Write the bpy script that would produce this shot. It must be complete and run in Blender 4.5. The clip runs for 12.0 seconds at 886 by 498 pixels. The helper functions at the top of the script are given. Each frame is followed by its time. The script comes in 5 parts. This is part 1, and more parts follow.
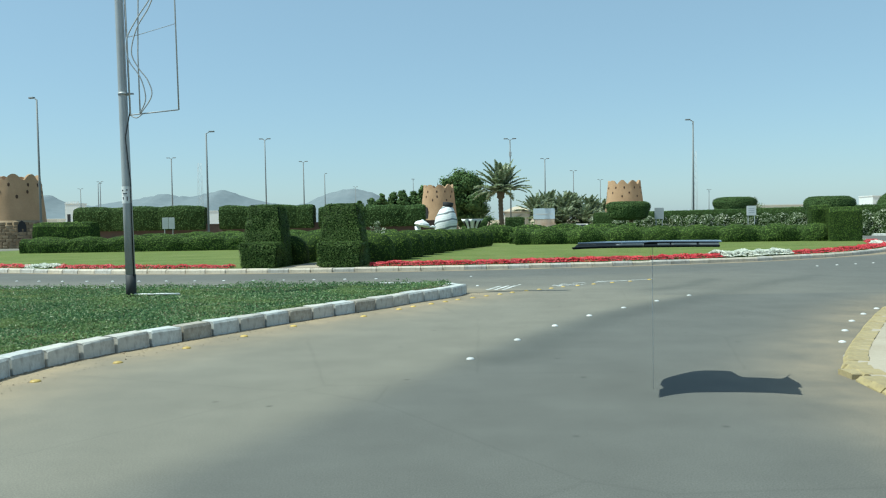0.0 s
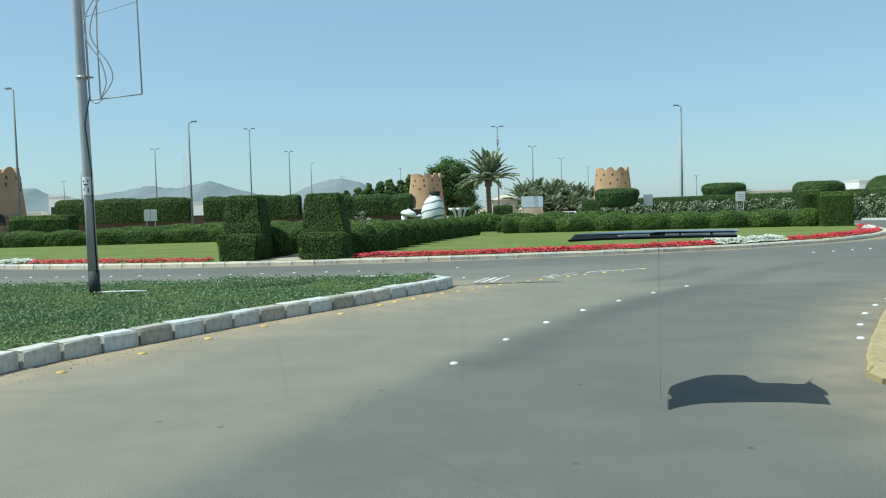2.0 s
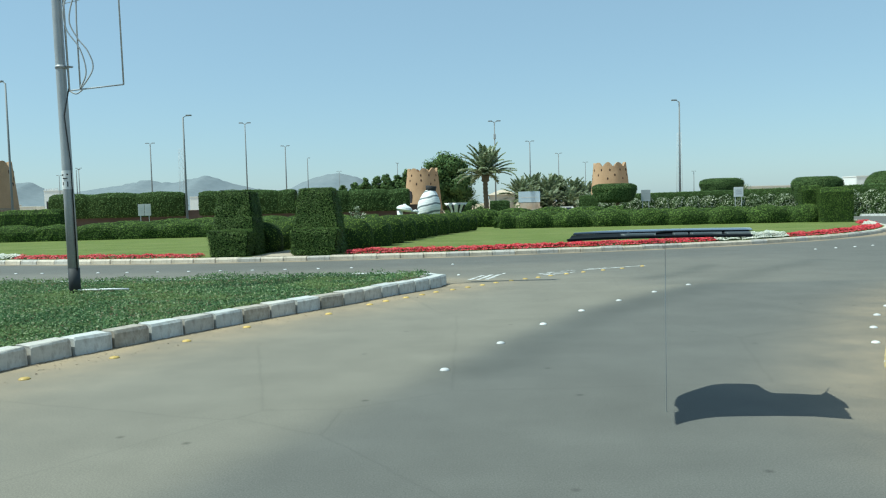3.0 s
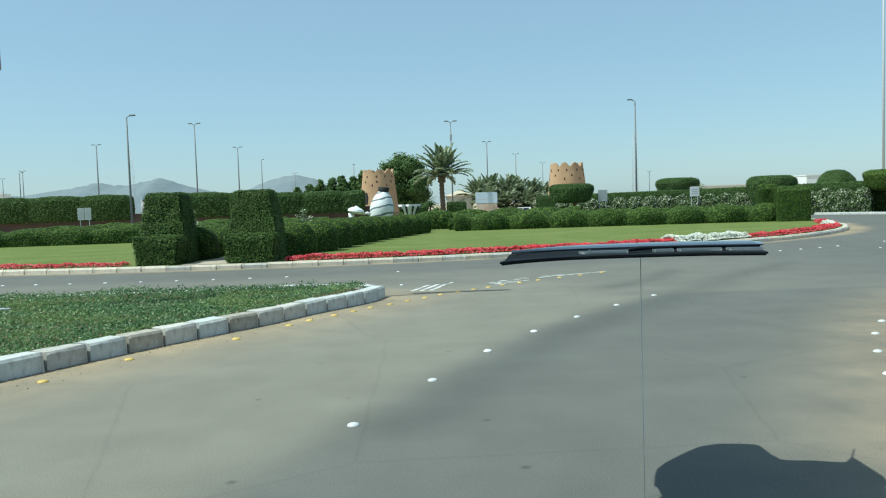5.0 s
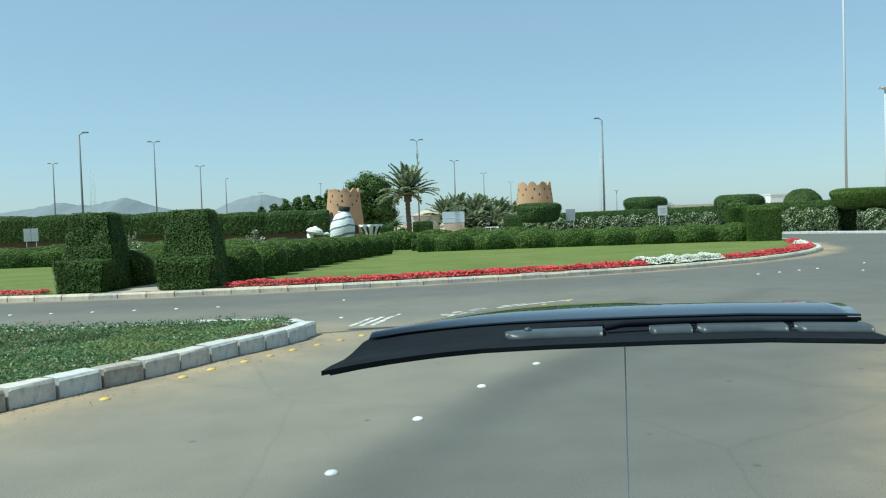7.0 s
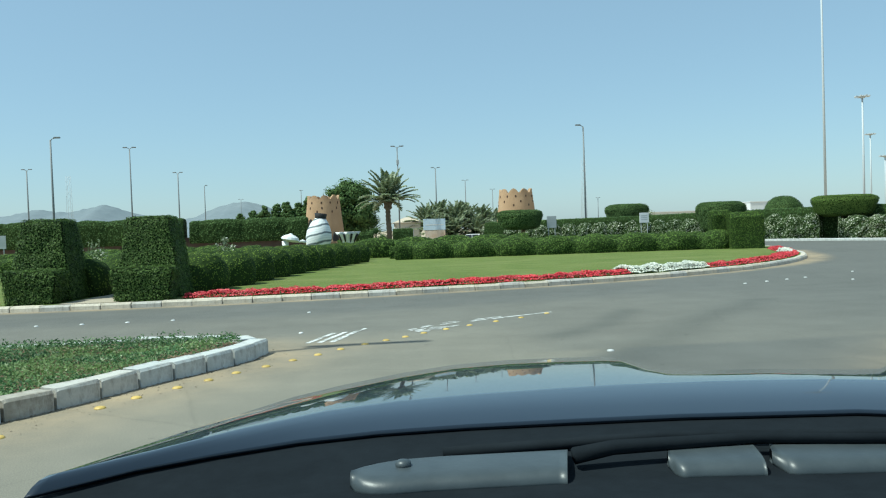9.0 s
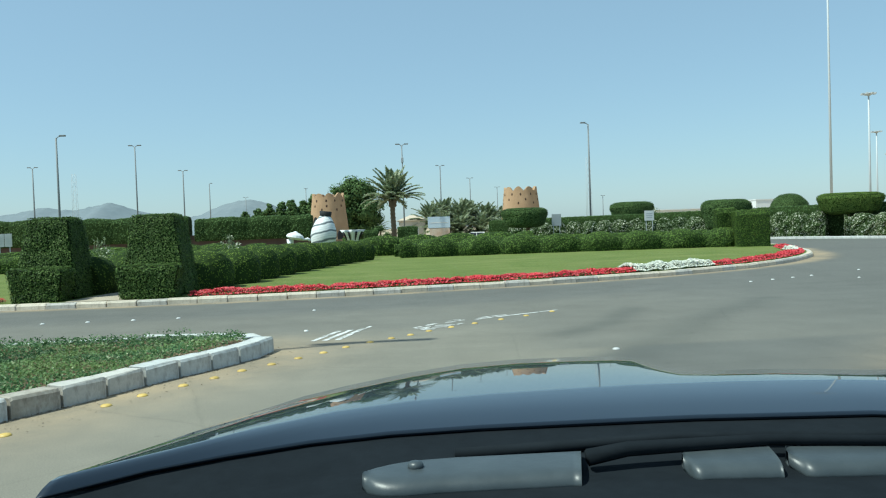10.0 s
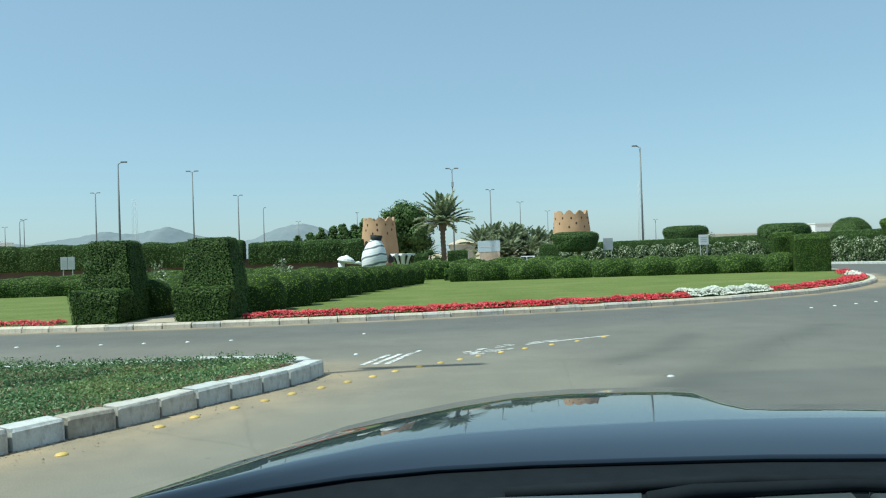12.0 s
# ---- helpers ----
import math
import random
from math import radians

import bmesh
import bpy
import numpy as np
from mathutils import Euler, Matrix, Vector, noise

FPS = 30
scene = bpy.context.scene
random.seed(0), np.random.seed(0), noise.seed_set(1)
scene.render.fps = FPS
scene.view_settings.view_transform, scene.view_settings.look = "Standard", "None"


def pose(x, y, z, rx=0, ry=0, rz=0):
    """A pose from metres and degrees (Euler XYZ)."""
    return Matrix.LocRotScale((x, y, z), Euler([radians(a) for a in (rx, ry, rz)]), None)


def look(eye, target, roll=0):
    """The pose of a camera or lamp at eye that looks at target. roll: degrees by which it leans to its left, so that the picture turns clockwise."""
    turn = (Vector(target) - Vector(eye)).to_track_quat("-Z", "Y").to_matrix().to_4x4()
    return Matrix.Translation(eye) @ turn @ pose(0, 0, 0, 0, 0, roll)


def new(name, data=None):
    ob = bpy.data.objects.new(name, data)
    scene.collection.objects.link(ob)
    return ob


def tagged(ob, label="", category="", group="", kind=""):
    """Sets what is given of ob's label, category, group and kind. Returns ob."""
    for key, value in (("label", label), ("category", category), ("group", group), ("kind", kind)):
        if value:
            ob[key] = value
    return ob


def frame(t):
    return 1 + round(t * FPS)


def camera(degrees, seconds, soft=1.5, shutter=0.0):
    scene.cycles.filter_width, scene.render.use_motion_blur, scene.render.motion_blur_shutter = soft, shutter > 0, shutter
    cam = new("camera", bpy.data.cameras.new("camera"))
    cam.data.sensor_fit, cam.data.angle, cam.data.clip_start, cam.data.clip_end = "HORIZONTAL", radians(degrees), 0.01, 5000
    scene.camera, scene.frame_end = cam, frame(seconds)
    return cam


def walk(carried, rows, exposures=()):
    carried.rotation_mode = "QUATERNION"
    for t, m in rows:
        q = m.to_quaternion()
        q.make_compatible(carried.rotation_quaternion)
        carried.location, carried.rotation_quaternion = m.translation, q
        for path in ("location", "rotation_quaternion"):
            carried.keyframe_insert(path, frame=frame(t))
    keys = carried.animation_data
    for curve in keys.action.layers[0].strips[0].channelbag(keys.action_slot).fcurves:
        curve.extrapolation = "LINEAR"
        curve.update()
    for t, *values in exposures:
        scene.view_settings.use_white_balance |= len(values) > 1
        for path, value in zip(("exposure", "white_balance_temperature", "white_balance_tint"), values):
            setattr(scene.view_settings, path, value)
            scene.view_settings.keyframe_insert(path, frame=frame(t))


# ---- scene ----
cam = camera(59.4, 12.0, soft=1.15)
PATH = [
    (0, (-0.291, -2.026, 1.543), (-0.359, -0.028, 1.468), -1.0),
    (0.5, (-0.279, -1.844, 1.541), (-0.336, 0.155, 1.487), -1.0),
    (1, (-0.271, -1.645, 1.548), (-0.326, 0.353, 1.504), -1.1),
    (1.5, (-0.244, -1.45, 1.545), (-0.3, 0.548, 1.48), -1.5),
    (2, (-0.231, -1.153, 1.545), (-0.27, 0.844, 1.441), -1.6),
    (2.5, (-0.205, -0.91, 1.545), (-0.236, 1.086, 1.424), -1.5),
    (3, (-0.171, -0.656, 1.551), (-0.203, 1.34, 1.434), -1.5),
    (5, (0.181, 1.008, 1.563), (0.254, 3.003, 1.446), -1.9),
    (5.5, (0.257, 1.365, 1.576), (0.37, 3.359, 1.463), -1.9),
    (6, (0.429, 2.009, 1.555), (0.58, 4.0, 1.454), -1.9),
    (6.5, (0.533, 2.364, 1.565), (0.694, 4.355, 1.479), -1.9),
    (7, (0.683, 2.854, 1.583), (0.836, 4.847, 1.513), -2.0),
    (9, (0.995, 3.869, 1.572), (1.194, 5.859, 1.519), -2.0),
    (9.5, (1.0, 3.881, 1.58), (1.198, 5.87, 1.525), -2.0),
    (10, (0.987, 3.878, 1.574), (1.174, 5.869, 1.516), -2.0),
    (10.5, (0.997, 3.912, 1.574), (1.146, 5.905, 1.531), -1.8),
    (11, (0.98, 3.894, 1.576), (1.086, 5.892, 1.556), -1.7),
    (11.5, (0.985, 3.881, 1.586), (1.058, 5.88, 1.583), -1.8),
    (12, (0.992, 3.925, 1.574), (1.053, 5.925, 1.582), -1.9),
]
walk(cam, [(t, look(eye, target, roll)) for t, eye, target, roll in PATH],
     exposures=[(0.0, 0.25, 5950, -9), (12.0, 0.25, 5950, -9)])

# ---- light ----
SUN_AZ, SUN_EL = radians(-104.4), radians(59.0)      # azimuth from +y towards +x
world = bpy.data.worlds.new("World")
scene.world = world
world.use_nodes = True
wn = world.node_tree.nodes
sky = wn.new("ShaderNodeTexSky")
sky.sky_type, sky.sun_disc = "NISHITA", False
sky.sun_elevation, sky.sun_rotation = SUN_EL, SUN_AZ % (2 * math.pi)
sky.air_density, sky.dust_density, sky.ozone_density = 1.0, 0.6, 3.0
wn["Background"].inputs["Strength"].default_value = 0.12
paler = wn.new("ShaderNodeHueSaturation")
paler.inputs["Saturation"].default_value = 0.87
world.node_tree.links.new(sky.outputs[0], paler.inputs["Color"])
haze = wn.new("ShaderNodeMix")
haze.data_type = "RGBA"
haze.inputs[0].default_value = 0.5
haze.inputs[7].default_value = (2.75, 3.7, 4.75, 1)
world.node_tree.links.new(paler.outputs[0], haze.inputs[6])
world.node_tree.links.new(haze.outputs[2], wn["Background"].inputs["Color"])
sun = new("sun", bpy.data.lights.new("sun", "SUN"))
sun.data.energy, sun.data.angle, sun.data.color = 4.5, radians(0.6), (1.0, 0.95, 0.88)
SUN_FROM = Vector((math.sin(SUN_AZ) * math.cos(SUN_EL), math.cos(SUN_AZ) * math.cos(SUN_EL), math.sin(SUN_EL)))
sun.matrix_world = look(SUN_FROM * 60, (0, 0, 0))


# ---- materials ----
def mat_base(name, rough=0.6, metal=0.0, coat=0.0):
    m = bpy.data.materials.new(name)
    m.use_nodes = True
    b = m.node_tree.nodes["Principled BSDF"]
    b.inputs["Roughness"].default_value, b.inputs["Metallic"].default_value = rough, metal
    b.inputs["Coat Weight"].default_value = coat
    return m, m.node_tree.nodes, m.node_tree.links, b


def coords(n, l, scale=(1, 1, 1), space="Object"):
    tc, mp = n.new("ShaderNodeTexCoord"), n.new("ShaderNodeMapping")
    mp.inputs["Scale"].default_value = scale
    l.new(tc.outputs[space], mp.inputs["Vector"])
    return mp.outputs[0]


def noise_tex(n, l, vec, scale, detail=6, rough=0.6):
    t = n.new("ShaderNodeTexNoise")
    t.inputs["Scale"].default_value, t.inputs["Detail"].default_value, t.inputs["Roughness"].default_value = scale, detail, rough
    l.new(vec, t.inputs["Vector"])
    return t.outputs["Fac"]


def ramp(n, l, fac, stops):
    r = n.new("ShaderNodeValToRGB")
    e = r.color_ramp.elements
    while len(e) < len(stops):
        e.new(0.5)
    for k, (p, c) in enumerate(stops):
        e[k].position, e[k].color = p, (*c, 1)
    l.new(fac, r.inputs[0])
    return r.outputs[0]


def mixed(n, l, fac, a, b, mode="MIX"):
    x = n.new("ShaderNodeMix")
    x.data_type, x.blend_type = "RGBA", mode
    for sock, v in ((x.inputs[0], fac), (x.inputs[6], a), (x.inputs[7], b)):
        if isinstance(v, (int, float)):
            sock.default_value = v
        elif isinstance(v, tuple):
            sock.default_value = (*v, 1)
        else:
            l.new(v, sock)
    return x.outputs[2]


def bump(n, l, b, height, strength=0.3, dist=0.02):
    k = n.new("ShaderNodeBump")
    k.inputs["Strength"].default_value, k.inputs["Distance"].default_value = strength, dist
    l.new(height, k.inputs["Height"])
    l.new(k.outputs[0], b.inputs["Normal"])


def worn(name, c1, c2, big=1.0, fine=20.0, rough=0.7, metal=0.0, coat=0.0, bumpy=0.2, vary=0.0, space="Object", stain=0.0):
    """Two scales of variation between two colours, with fine relief; vary: from object to object."""
    m, n, l, b = mat_base(name, rough, metal, coat)
    v = coords(n, l, space=space)
    f1, f2 = noise_tex(n, l, v, big, 5), noise_tex(n, l, v, fine, 4)
    col = mixed(n, l, ramp(n, l, f1, [(0.35, (0, 0, 0)), (0.68, (1, 1, 1))]), c1, c2)
    col = mixed(n, l, 0.35, col, mixed(n, l, f2, tuple(x * 0.55 for x in c1), tuple(min(1, x * 1.3) for x in c2)))
    if stain:
        f3 = noise_tex(n, l, coords(n, l, (1, 1, 0.35), space), 7, 6, 0.75)
        col = mixed(n, l, ramp(n, l, f3, [(0.5, (0, 0, 0)), (0.72, (stain,) * 3)]), col, (0.16, 0.125, 0.09))
    if vary:
        oi = n.new("ShaderNodeObjectInfo")
        d = ramp(n, l, oi.outputs["Random"], [(0, (1 - vary,) * 3), (1, (1, 1, 1))])
        col = mixed(n, l, 1.0, col, d, "MULTIPLY")
    l.new(col, b.inputs["Base Color"])
    if bumpy:
        bump(n, l, b, f2, bumpy, 0.01)
    return m


def leafy(name, stops, rough=0.5, big=0.6, thinness=0.28, gloss=0.5, drift=None):
    """Foliage: each leaf its own shade, in drifts."""
    m, n, l, b = mat_base(name, rough)
    g = n.new("ShaderNodeNewGeometry")
    col = ramp(n, l, g.outputs["Random Per Island"], stops)
    f = noise_tex(n, l, coords(n, l), big, 3)
    col = mixed(n, l, 1.0, col, ramp(n, l, f, [(0.3, (0.72, 0.76, 0.7)), (0.7, (1.1, 1.08, 1.0))]), "MULTIPLY")
    if drift:
        d = noise_tex(n, l, coords(n, l, (0.8, 1.3, 1)), 0.75, 4)
        col = mixed(n, l, ramp(n, l, d, [(0.47, (0,) * 3), (0.62, (0.6,) * 3)]), col, drift)
    b.inputs["Specular IOR Level"].default_value = gloss
    l.new(col, b.inputs["Base Color"])
    thin, mix = n.new("ShaderNodeBsdfTranslucent"), n.new("ShaderNodeMixShader")
    l.new(col, thin.inputs["Color"])
    mix.inputs[0].default_value = thinness
    l.new(b.outputs[0], mix.inputs[1])
    l.new(thin.outputs[0], mix.inputs[2])
    l.new(mix.outputs[0], n["Material Output"].inputs["Surface"])
    return m


def asphalt():
    m, n, l, b = mat_base("asphalt", 0.85)
    v = coords(n, l)
    big, mid, fine = noise_tex(n, l, v, 0.16, 5), noise_tex(n, l, v, 1.3, 6), noise_tex(n, l, v, 90, 3, 0.7)
    at = n.new("ShaderNodeAttribute")
    at.attribute_name = "wear"
    sep = n.new("ShaderNodeSeparateColor")
    l.new(at.outputs["Color"], sep.inputs[0])
    col = mixed(n, l, sep.outputs[1], (0.108, 0.112, 0.106), (0.21, 0.197, 0.16))       # newer ring, older lane
    dustmix = n.new("ShaderNodeMath")
    dustmix.operation = "MULTIPLY"
    l.new(sep.outputs[0], dustmix.inputs[0])
    l.new(ramp(n, l, mid, [(0.25, (0.35,) * 3), (0.65, (1,) * 3)]), dustmix.inputs[1])
    col = mixed(n, l, dustmix.outputs[0], col, (0.36, 0.28, 0.18))
    col = mixed(n, l, 1.0, col, ramp(n, l, big, [(0.3, (0.92,) * 3), (0.7, (1.05,) * 3)]), "MULTIPLY")
    col = mixed(n, l, 1.0, col, ramp(n, l, mid, [(0.3, (0.91,) * 3), (0.7, (1.06,) * 3)]), "MULTIPLY")
    col = mixed(n, l, 1.0, col, ramp(n, l, fine, [(0.3, (0.72,) * 3), (0.7, (1.2,) * 3)]), "MULTIPLY")
    col = mixed(n, l, sep.outputs[2], col, mixed(n, l, 1.0, col, (0.76, 0.78, 0.79), "MULTIPLY"))        # oily smear
    # tyre-polished streaks round the ring, oil spots, hairline cracks
    streak = noise_tex(n, l, coords(n, l, (0.09, 1.1, 1)), 1.0, 4)
    col = mixed(n, l, 1.0, col, ramp(n, l, streak, [(0.36, (0.965,) * 3), (0.6, (1.02,) * 3)]), "MULTIPLY")
    spots = n.new("ShaderNodeTexVoronoi")
    spots.inputs["Scale"].default_value = 1.7
    l.new(v, spots.inputs["Vector"])
    col = mixed(n, l, 1.0, col, ramp(n, l, spots.outputs["Distance"], [(0.02, (0.6,) * 3), (0.07, (1,) * 3)]), "MULTIPLY")
    cr = n.new("ShaderNodeTexVoronoi")
    cr.feature = "DISTANCE_TO_EDGE"
    cr.inputs["Scale"].default_value = 0.32
    wob = n.new("ShaderNodeMix")
    wob.data_type = "VECTOR"
    wob.inputs[0].default_value = 0.06
    nt = n.new("ShaderNodeTexNoise")
    nt.inputs["Scale"].default_value = 2.2
    l.new(v, nt.inputs["Vector"])
    l.new(v, wob.inputs[4])
    l.new(nt.outputs["Color"], wob.inputs[5])
    l.new(wob.outputs[1], cr.inputs["Vector"])
    col = mixed(n, l, 1.0, col, ramp(n, l, cr.outputs["Distance"], [(0.0, (0.9,) * 3), (0.005, (1,) * 3)]), "MULTIPLY")
    l.new(col, b.inputs["Base Color"])
    b.inputs["Specular IOR Level"].default_value = 0.25
    bump(n, l, b, fine, 0.4, 0.006)
    return m


def lawn_mat():
    m, n, l, b = mat_base("lawn", 0.8)
    v = coords(n, l)
    f1, f2, f3 = noise_tex(n, l, coords(n, l, (0.75, 1.0, 1)), 0.5, 5), noise_tex(n, l, v, 9, 5, 0.7), noise_tex(n, l, v, 60, 3, 0.8)
    col = ramp(n, l, f1, [(0.3, (0.125, 0.17, 0.042)), (0.5, (0.16, 0.2, 0.055)), (0.68, (0.205, 0.228, 0.075))])
    col = mixed(n, l, 1.0, col, ramp(n, l, f2, [(0.3, (0.75,) * 3), (0.7, (1.15,) * 3)]), "MULTIPLY")
    col = mixed(n, l, 1.0, col, ramp(n, l, f3, [(0.3, (0.65,) * 3), (0.7, (1.2,) * 3)]), "MULTIPLY")
    l.new(col, b.inputs["Base Color"])
    b.inputs["Specular IOR Level"].default_value = 0.1
    bump(n, l, b, f3, 0.6, 0.03)
    return m


def plain(name, c, rough=0.6, metal=0.0, coat=0.0):
    m, n, l, b = mat_base(name, rough, metal, coat)
    f = noise_tex(n, l, coords(n, l), 14, 4)
    l.new(mixed(n, l, f, tuple(x * 0.86 for x in c), tuple(min(1, x * 1.1) for x in c)), b.inputs["Base Color"])
    return m


M_ASPHALT, M_LAWN = asphalt(), lawn_mat()
M_SAND = worn("sand", (0.36, 0.29, 0.2), (0.46, 0.38, 0.27), 0.05, 8, 0.9)
M_PATH = worn("path_paving", (0.36, 0.3, 0.22), (0.46, 0.4, 0.31), 0.8, 25, 0.85)
M_KERB = worn("painted_kerb", (0.42, 0.43, 0.41), (0.66, 0.67, 0.64), 2.6, 30, 0.75, vary=0.12, bumpy=0.4, stain=0.7)
M_KERB_DIRTY = worn("dusty_kerb", (0.46, 0.44, 0.39), (0.66, 0.63, 0.57), 2.2, 30, 0.8, vary=0.22, bumpy=0.4, stain=0.7)
M_KERB_BROWN = worn("earth_stained_kerb", (0.27, 0.235, 0.18), (0.56, 0.52, 0.45), 3.5, 26, 0.85, vary=0.15, bumpy=0.5, stain=0.9)
M_KERB_SAND = worn("sandy_kerb", (0.55, 0.48, 0.37), (0.78, 0.7, 0.58), 2.2, 30, 0.85, vary=0.15, bumpy=0.4, stain=0.45)
M_KERB_YELLOW = worn("yellow_kerb", (0.32, 0.26, 0.16), (0.47, 0.37, 0.16), 2.5, 22, 0.8, vary=0.15, stain=0.6)
M_SOIL = worn("soil", (0.12, 0.085, 0.055), (0.2, 0.145, 0.095), 2, 25, 0.95, bumpy=0.6)
M_GRIT = worn("grit", (0.1, 0.08, 0.06), (0.3, 0.25, 0.18), 3, 30, 0.95)
# near-black bodies: the shade between the leaves is put into their colour
M_CORE = worn("shaded_hedge_core", (0.012, 0.022, 0.007), (0.02, 0.034, 0.01), 3, 18, 0.8, bumpy=0.8)
M_CORE_MID = worn("shaded_trimmed_core", (0.02, 0.036, 0.01), (0.032, 0.054, 0.015), 3, 18, 0.8, bumpy=0.8)
M_LEAF = leafy("hedge_leaf", [(0.0, (0.035, 0.068, 0.015)), (0.45, (0.072, 0.125, 0.028)), (0.8, (0.11, 0.175, 0.042)), (1.0, (0.16, 0.23, 0.062))], 0.5, thinness=0.05, gloss=0.15)
M_LEAF_HEDGE = leafy("hedge_top_leaf", [(0.0, (0.105, 0.155, 0.03)), (0.5, (0.145, 0.205, 0.04)), (1.0, (0.185, 0.25, 0.055))], 0.6, thinness=0.03, gloss=0.04)
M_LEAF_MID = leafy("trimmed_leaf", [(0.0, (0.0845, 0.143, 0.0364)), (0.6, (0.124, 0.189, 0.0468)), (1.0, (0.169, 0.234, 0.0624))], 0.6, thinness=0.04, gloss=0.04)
# bluer than the nearer leaves: distance haze put into the colour
M_LEAF_FAR = leafy("hazed_far_leaf", [(0.0, (0.065, 0.111, 0.0442)), (0.6, (0.0975, 0.156, 0.0585)), (1.0, (0.143, 0.208, 0.078))], 0.5, thinness=0.08, gloss=0.04)
M_GRASS = leafy("verge_grass", [(0.0, (0.045, 0.11, 0.045)), (0.5, (0.09, 0.18, 0.072)), (0.85, (0.18, 0.29, 0.13)), (1.0, (0.46, 0.5, 0.34))], 0.6, 0.5, gloss=0.2, drift=(0.21, 0.28, 0.09))
M_SILVER = leafy("pale_leaf", [(0.0, (0.11, 0.16, 0.075)), (0.5, (0.22, 0.27, 0.15)), (0.74, (0.38, 0.41, 0.28)), (1.0, (0.88, 0.86, 0.8))], 0.5, thinness=0.35)
M_PALM = leafy("palm_leaf", [(0.0, (0.17, 0.23, 0.13)), (0.6, (0.31, 0.36, 0.23)), (1.0, (0.5, 0.52, 0.4))], 0.5, thinness=0.4)
M_RED = leafy("red_petal", [(0.0, (0.48, 0.02, 0.04)), (0.6, (0.72, 0.045, 0.075)), (1.0, (0.85, 0.14, 0.16))], 0.5, 1.5)
M_WHITE_PETAL = leafy("white_petal", [(0.0, (0.74, 0.74, 0.7)), (1.0, (0.9, 0.9, 0.87))], 0.55, 1.5)
M_FLOWER_LEAF = leafy("flower_leaf", [(0.0, (0.03, 0.06, 0.015)), (1.0, (0.09, 0.14, 0.03))], 0.5)
M_MUD = worn("mud_plaster", (0.36, 0.235, 0.14), (0.47, 0.32, 0.2), 0.5, 9, 0.92, bumpy=0.5)
M_HOLE = worn("shaded_mud", (0.06, 0.035, 0.022), (0.1, 0.06, 0.038), 2, 12, 0.95)
M_STONE = worn("base_stone", (0.25, 0.18, 0.115), (0.42, 0.32, 0.215), 1.0, 12, 0.9, vary=0.4, bumpy=0.5)
M_DARK = plain("dark_opening", (0.02, 0.02, 0.022), 0.8)
M_STEEL = worn("galvanised_steel", (0.3, 0.32, 0.33), (0.46, 0.48, 0.49), 1.5, 40, 0.5, metal=0.3, bumpy=0.05)
M_LAMP = plain("lamp_paint", (0.2, 0.215, 0.22), 0.6)
M_MAST = plain("mast_paint", (0.5, 0.53, 0.55), 0.55)
M_GREYPAINT = plain("grey_paint", (0.42, 0.44, 0.45), 0.5)
M_TAR = plain("tar_paint", (0.03, 0.034, 0.036), 0.7)
M_WHITE = worn("white_paint", (0.68, 0.69, 0.68), (0.8, 0.8, 0.78), 1.5, 25, 0.6, bumpy=0.1)
M_BLACK = plain("black_plastic", (0.012, 0.013, 0.015), 0.55)
M_BARK = worn("bark", (0.13, 0.095, 0.06), (0.22, 0.17, 0.115), 2, 14, 0.9, bumpy=0.8)
def chipped_paint():
    """Road paint worn through to the asphalt in flakes."""
    m, n, l, b = mat_base("road_marking", 0.75)
    v = coords(n, l)
    flakes, dirt = noise_tex(n, l, v, 8, 5, 0.7), noise_tex(n, l, v, 2.5, 4)
    col = ramp(n, l, dirt, [(0.3, (0.52, 0.52, 0.49)), (0.7, (0.7, 0.7, 0.68))])
    col = mixed(n, l, ramp(n, l, flakes, [(0.53, (0,) * 3), (0.6, (1,) * 3)]), col, (0.2, 0.19, 0.165))
    l.new(col, b.inputs["Base Color"])
    return m


M_ROADWHITE = chipped_paint()
M_STUD_Y = worn("yellow_stud", (0.55, 0.36, 0.08), (0.7, 0.5, 0.14), 20, 90, 0.5, vary=0.3)
M_STUD_W = worn("white_stud", (0.62, 0.62, 0.6), (0.8, 0.8, 0.78), 20, 90, 0.5, vary=0.3)
M_WALL = worn("brown_wall", (0.085, 0.06, 0.05), (0.12, 0.085, 0.068), 0.6, 8, 0.9)
M_CREAM = worn("cream_render", (0.64, 0.58, 0.49), (0.74, 0.69, 0.6), 0.5, 9, 0.85)
M_ROOF = worn("tan_roof", (0.5, 0.42, 0.32), (0.6, 0.51, 0.4), 1, 10, 0.85)
# pale blue-grey: the haze over the ridge is put into the colour
M_ROCK = worn("hazed_distant_rock", (0.17, 0.205, 0.225), (0.21, 0.24, 0.255), 0.006, 0.05, 1.0, bumpy=0.0)
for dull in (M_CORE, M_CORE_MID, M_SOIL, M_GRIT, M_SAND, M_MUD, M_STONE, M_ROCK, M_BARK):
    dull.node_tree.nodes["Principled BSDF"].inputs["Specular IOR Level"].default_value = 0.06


# ---- mesh helpers ----
def gz(y):
    """The road falls towards the roundabout, and the land goes on falling gently beyond it."""
    return -0.017 * min(max(0.0, y - 12.5), 9.5) - 0.0062 * min(max(0.0, y - 22.0), 26.0) - 0.011 * min(max(0.0, y - 48.0), 274.0)


def mesh_of(name, verts, faces, mat, smooth=False):
    me = bpy.data.meshes.new(name)
    me.from_pydata([tuple(v) for v in verts], [], [tuple(f) for f in faces])
    me.materials.append(mat)
    if smooth:
        me.shade_smooth()
    me.update()
    return me


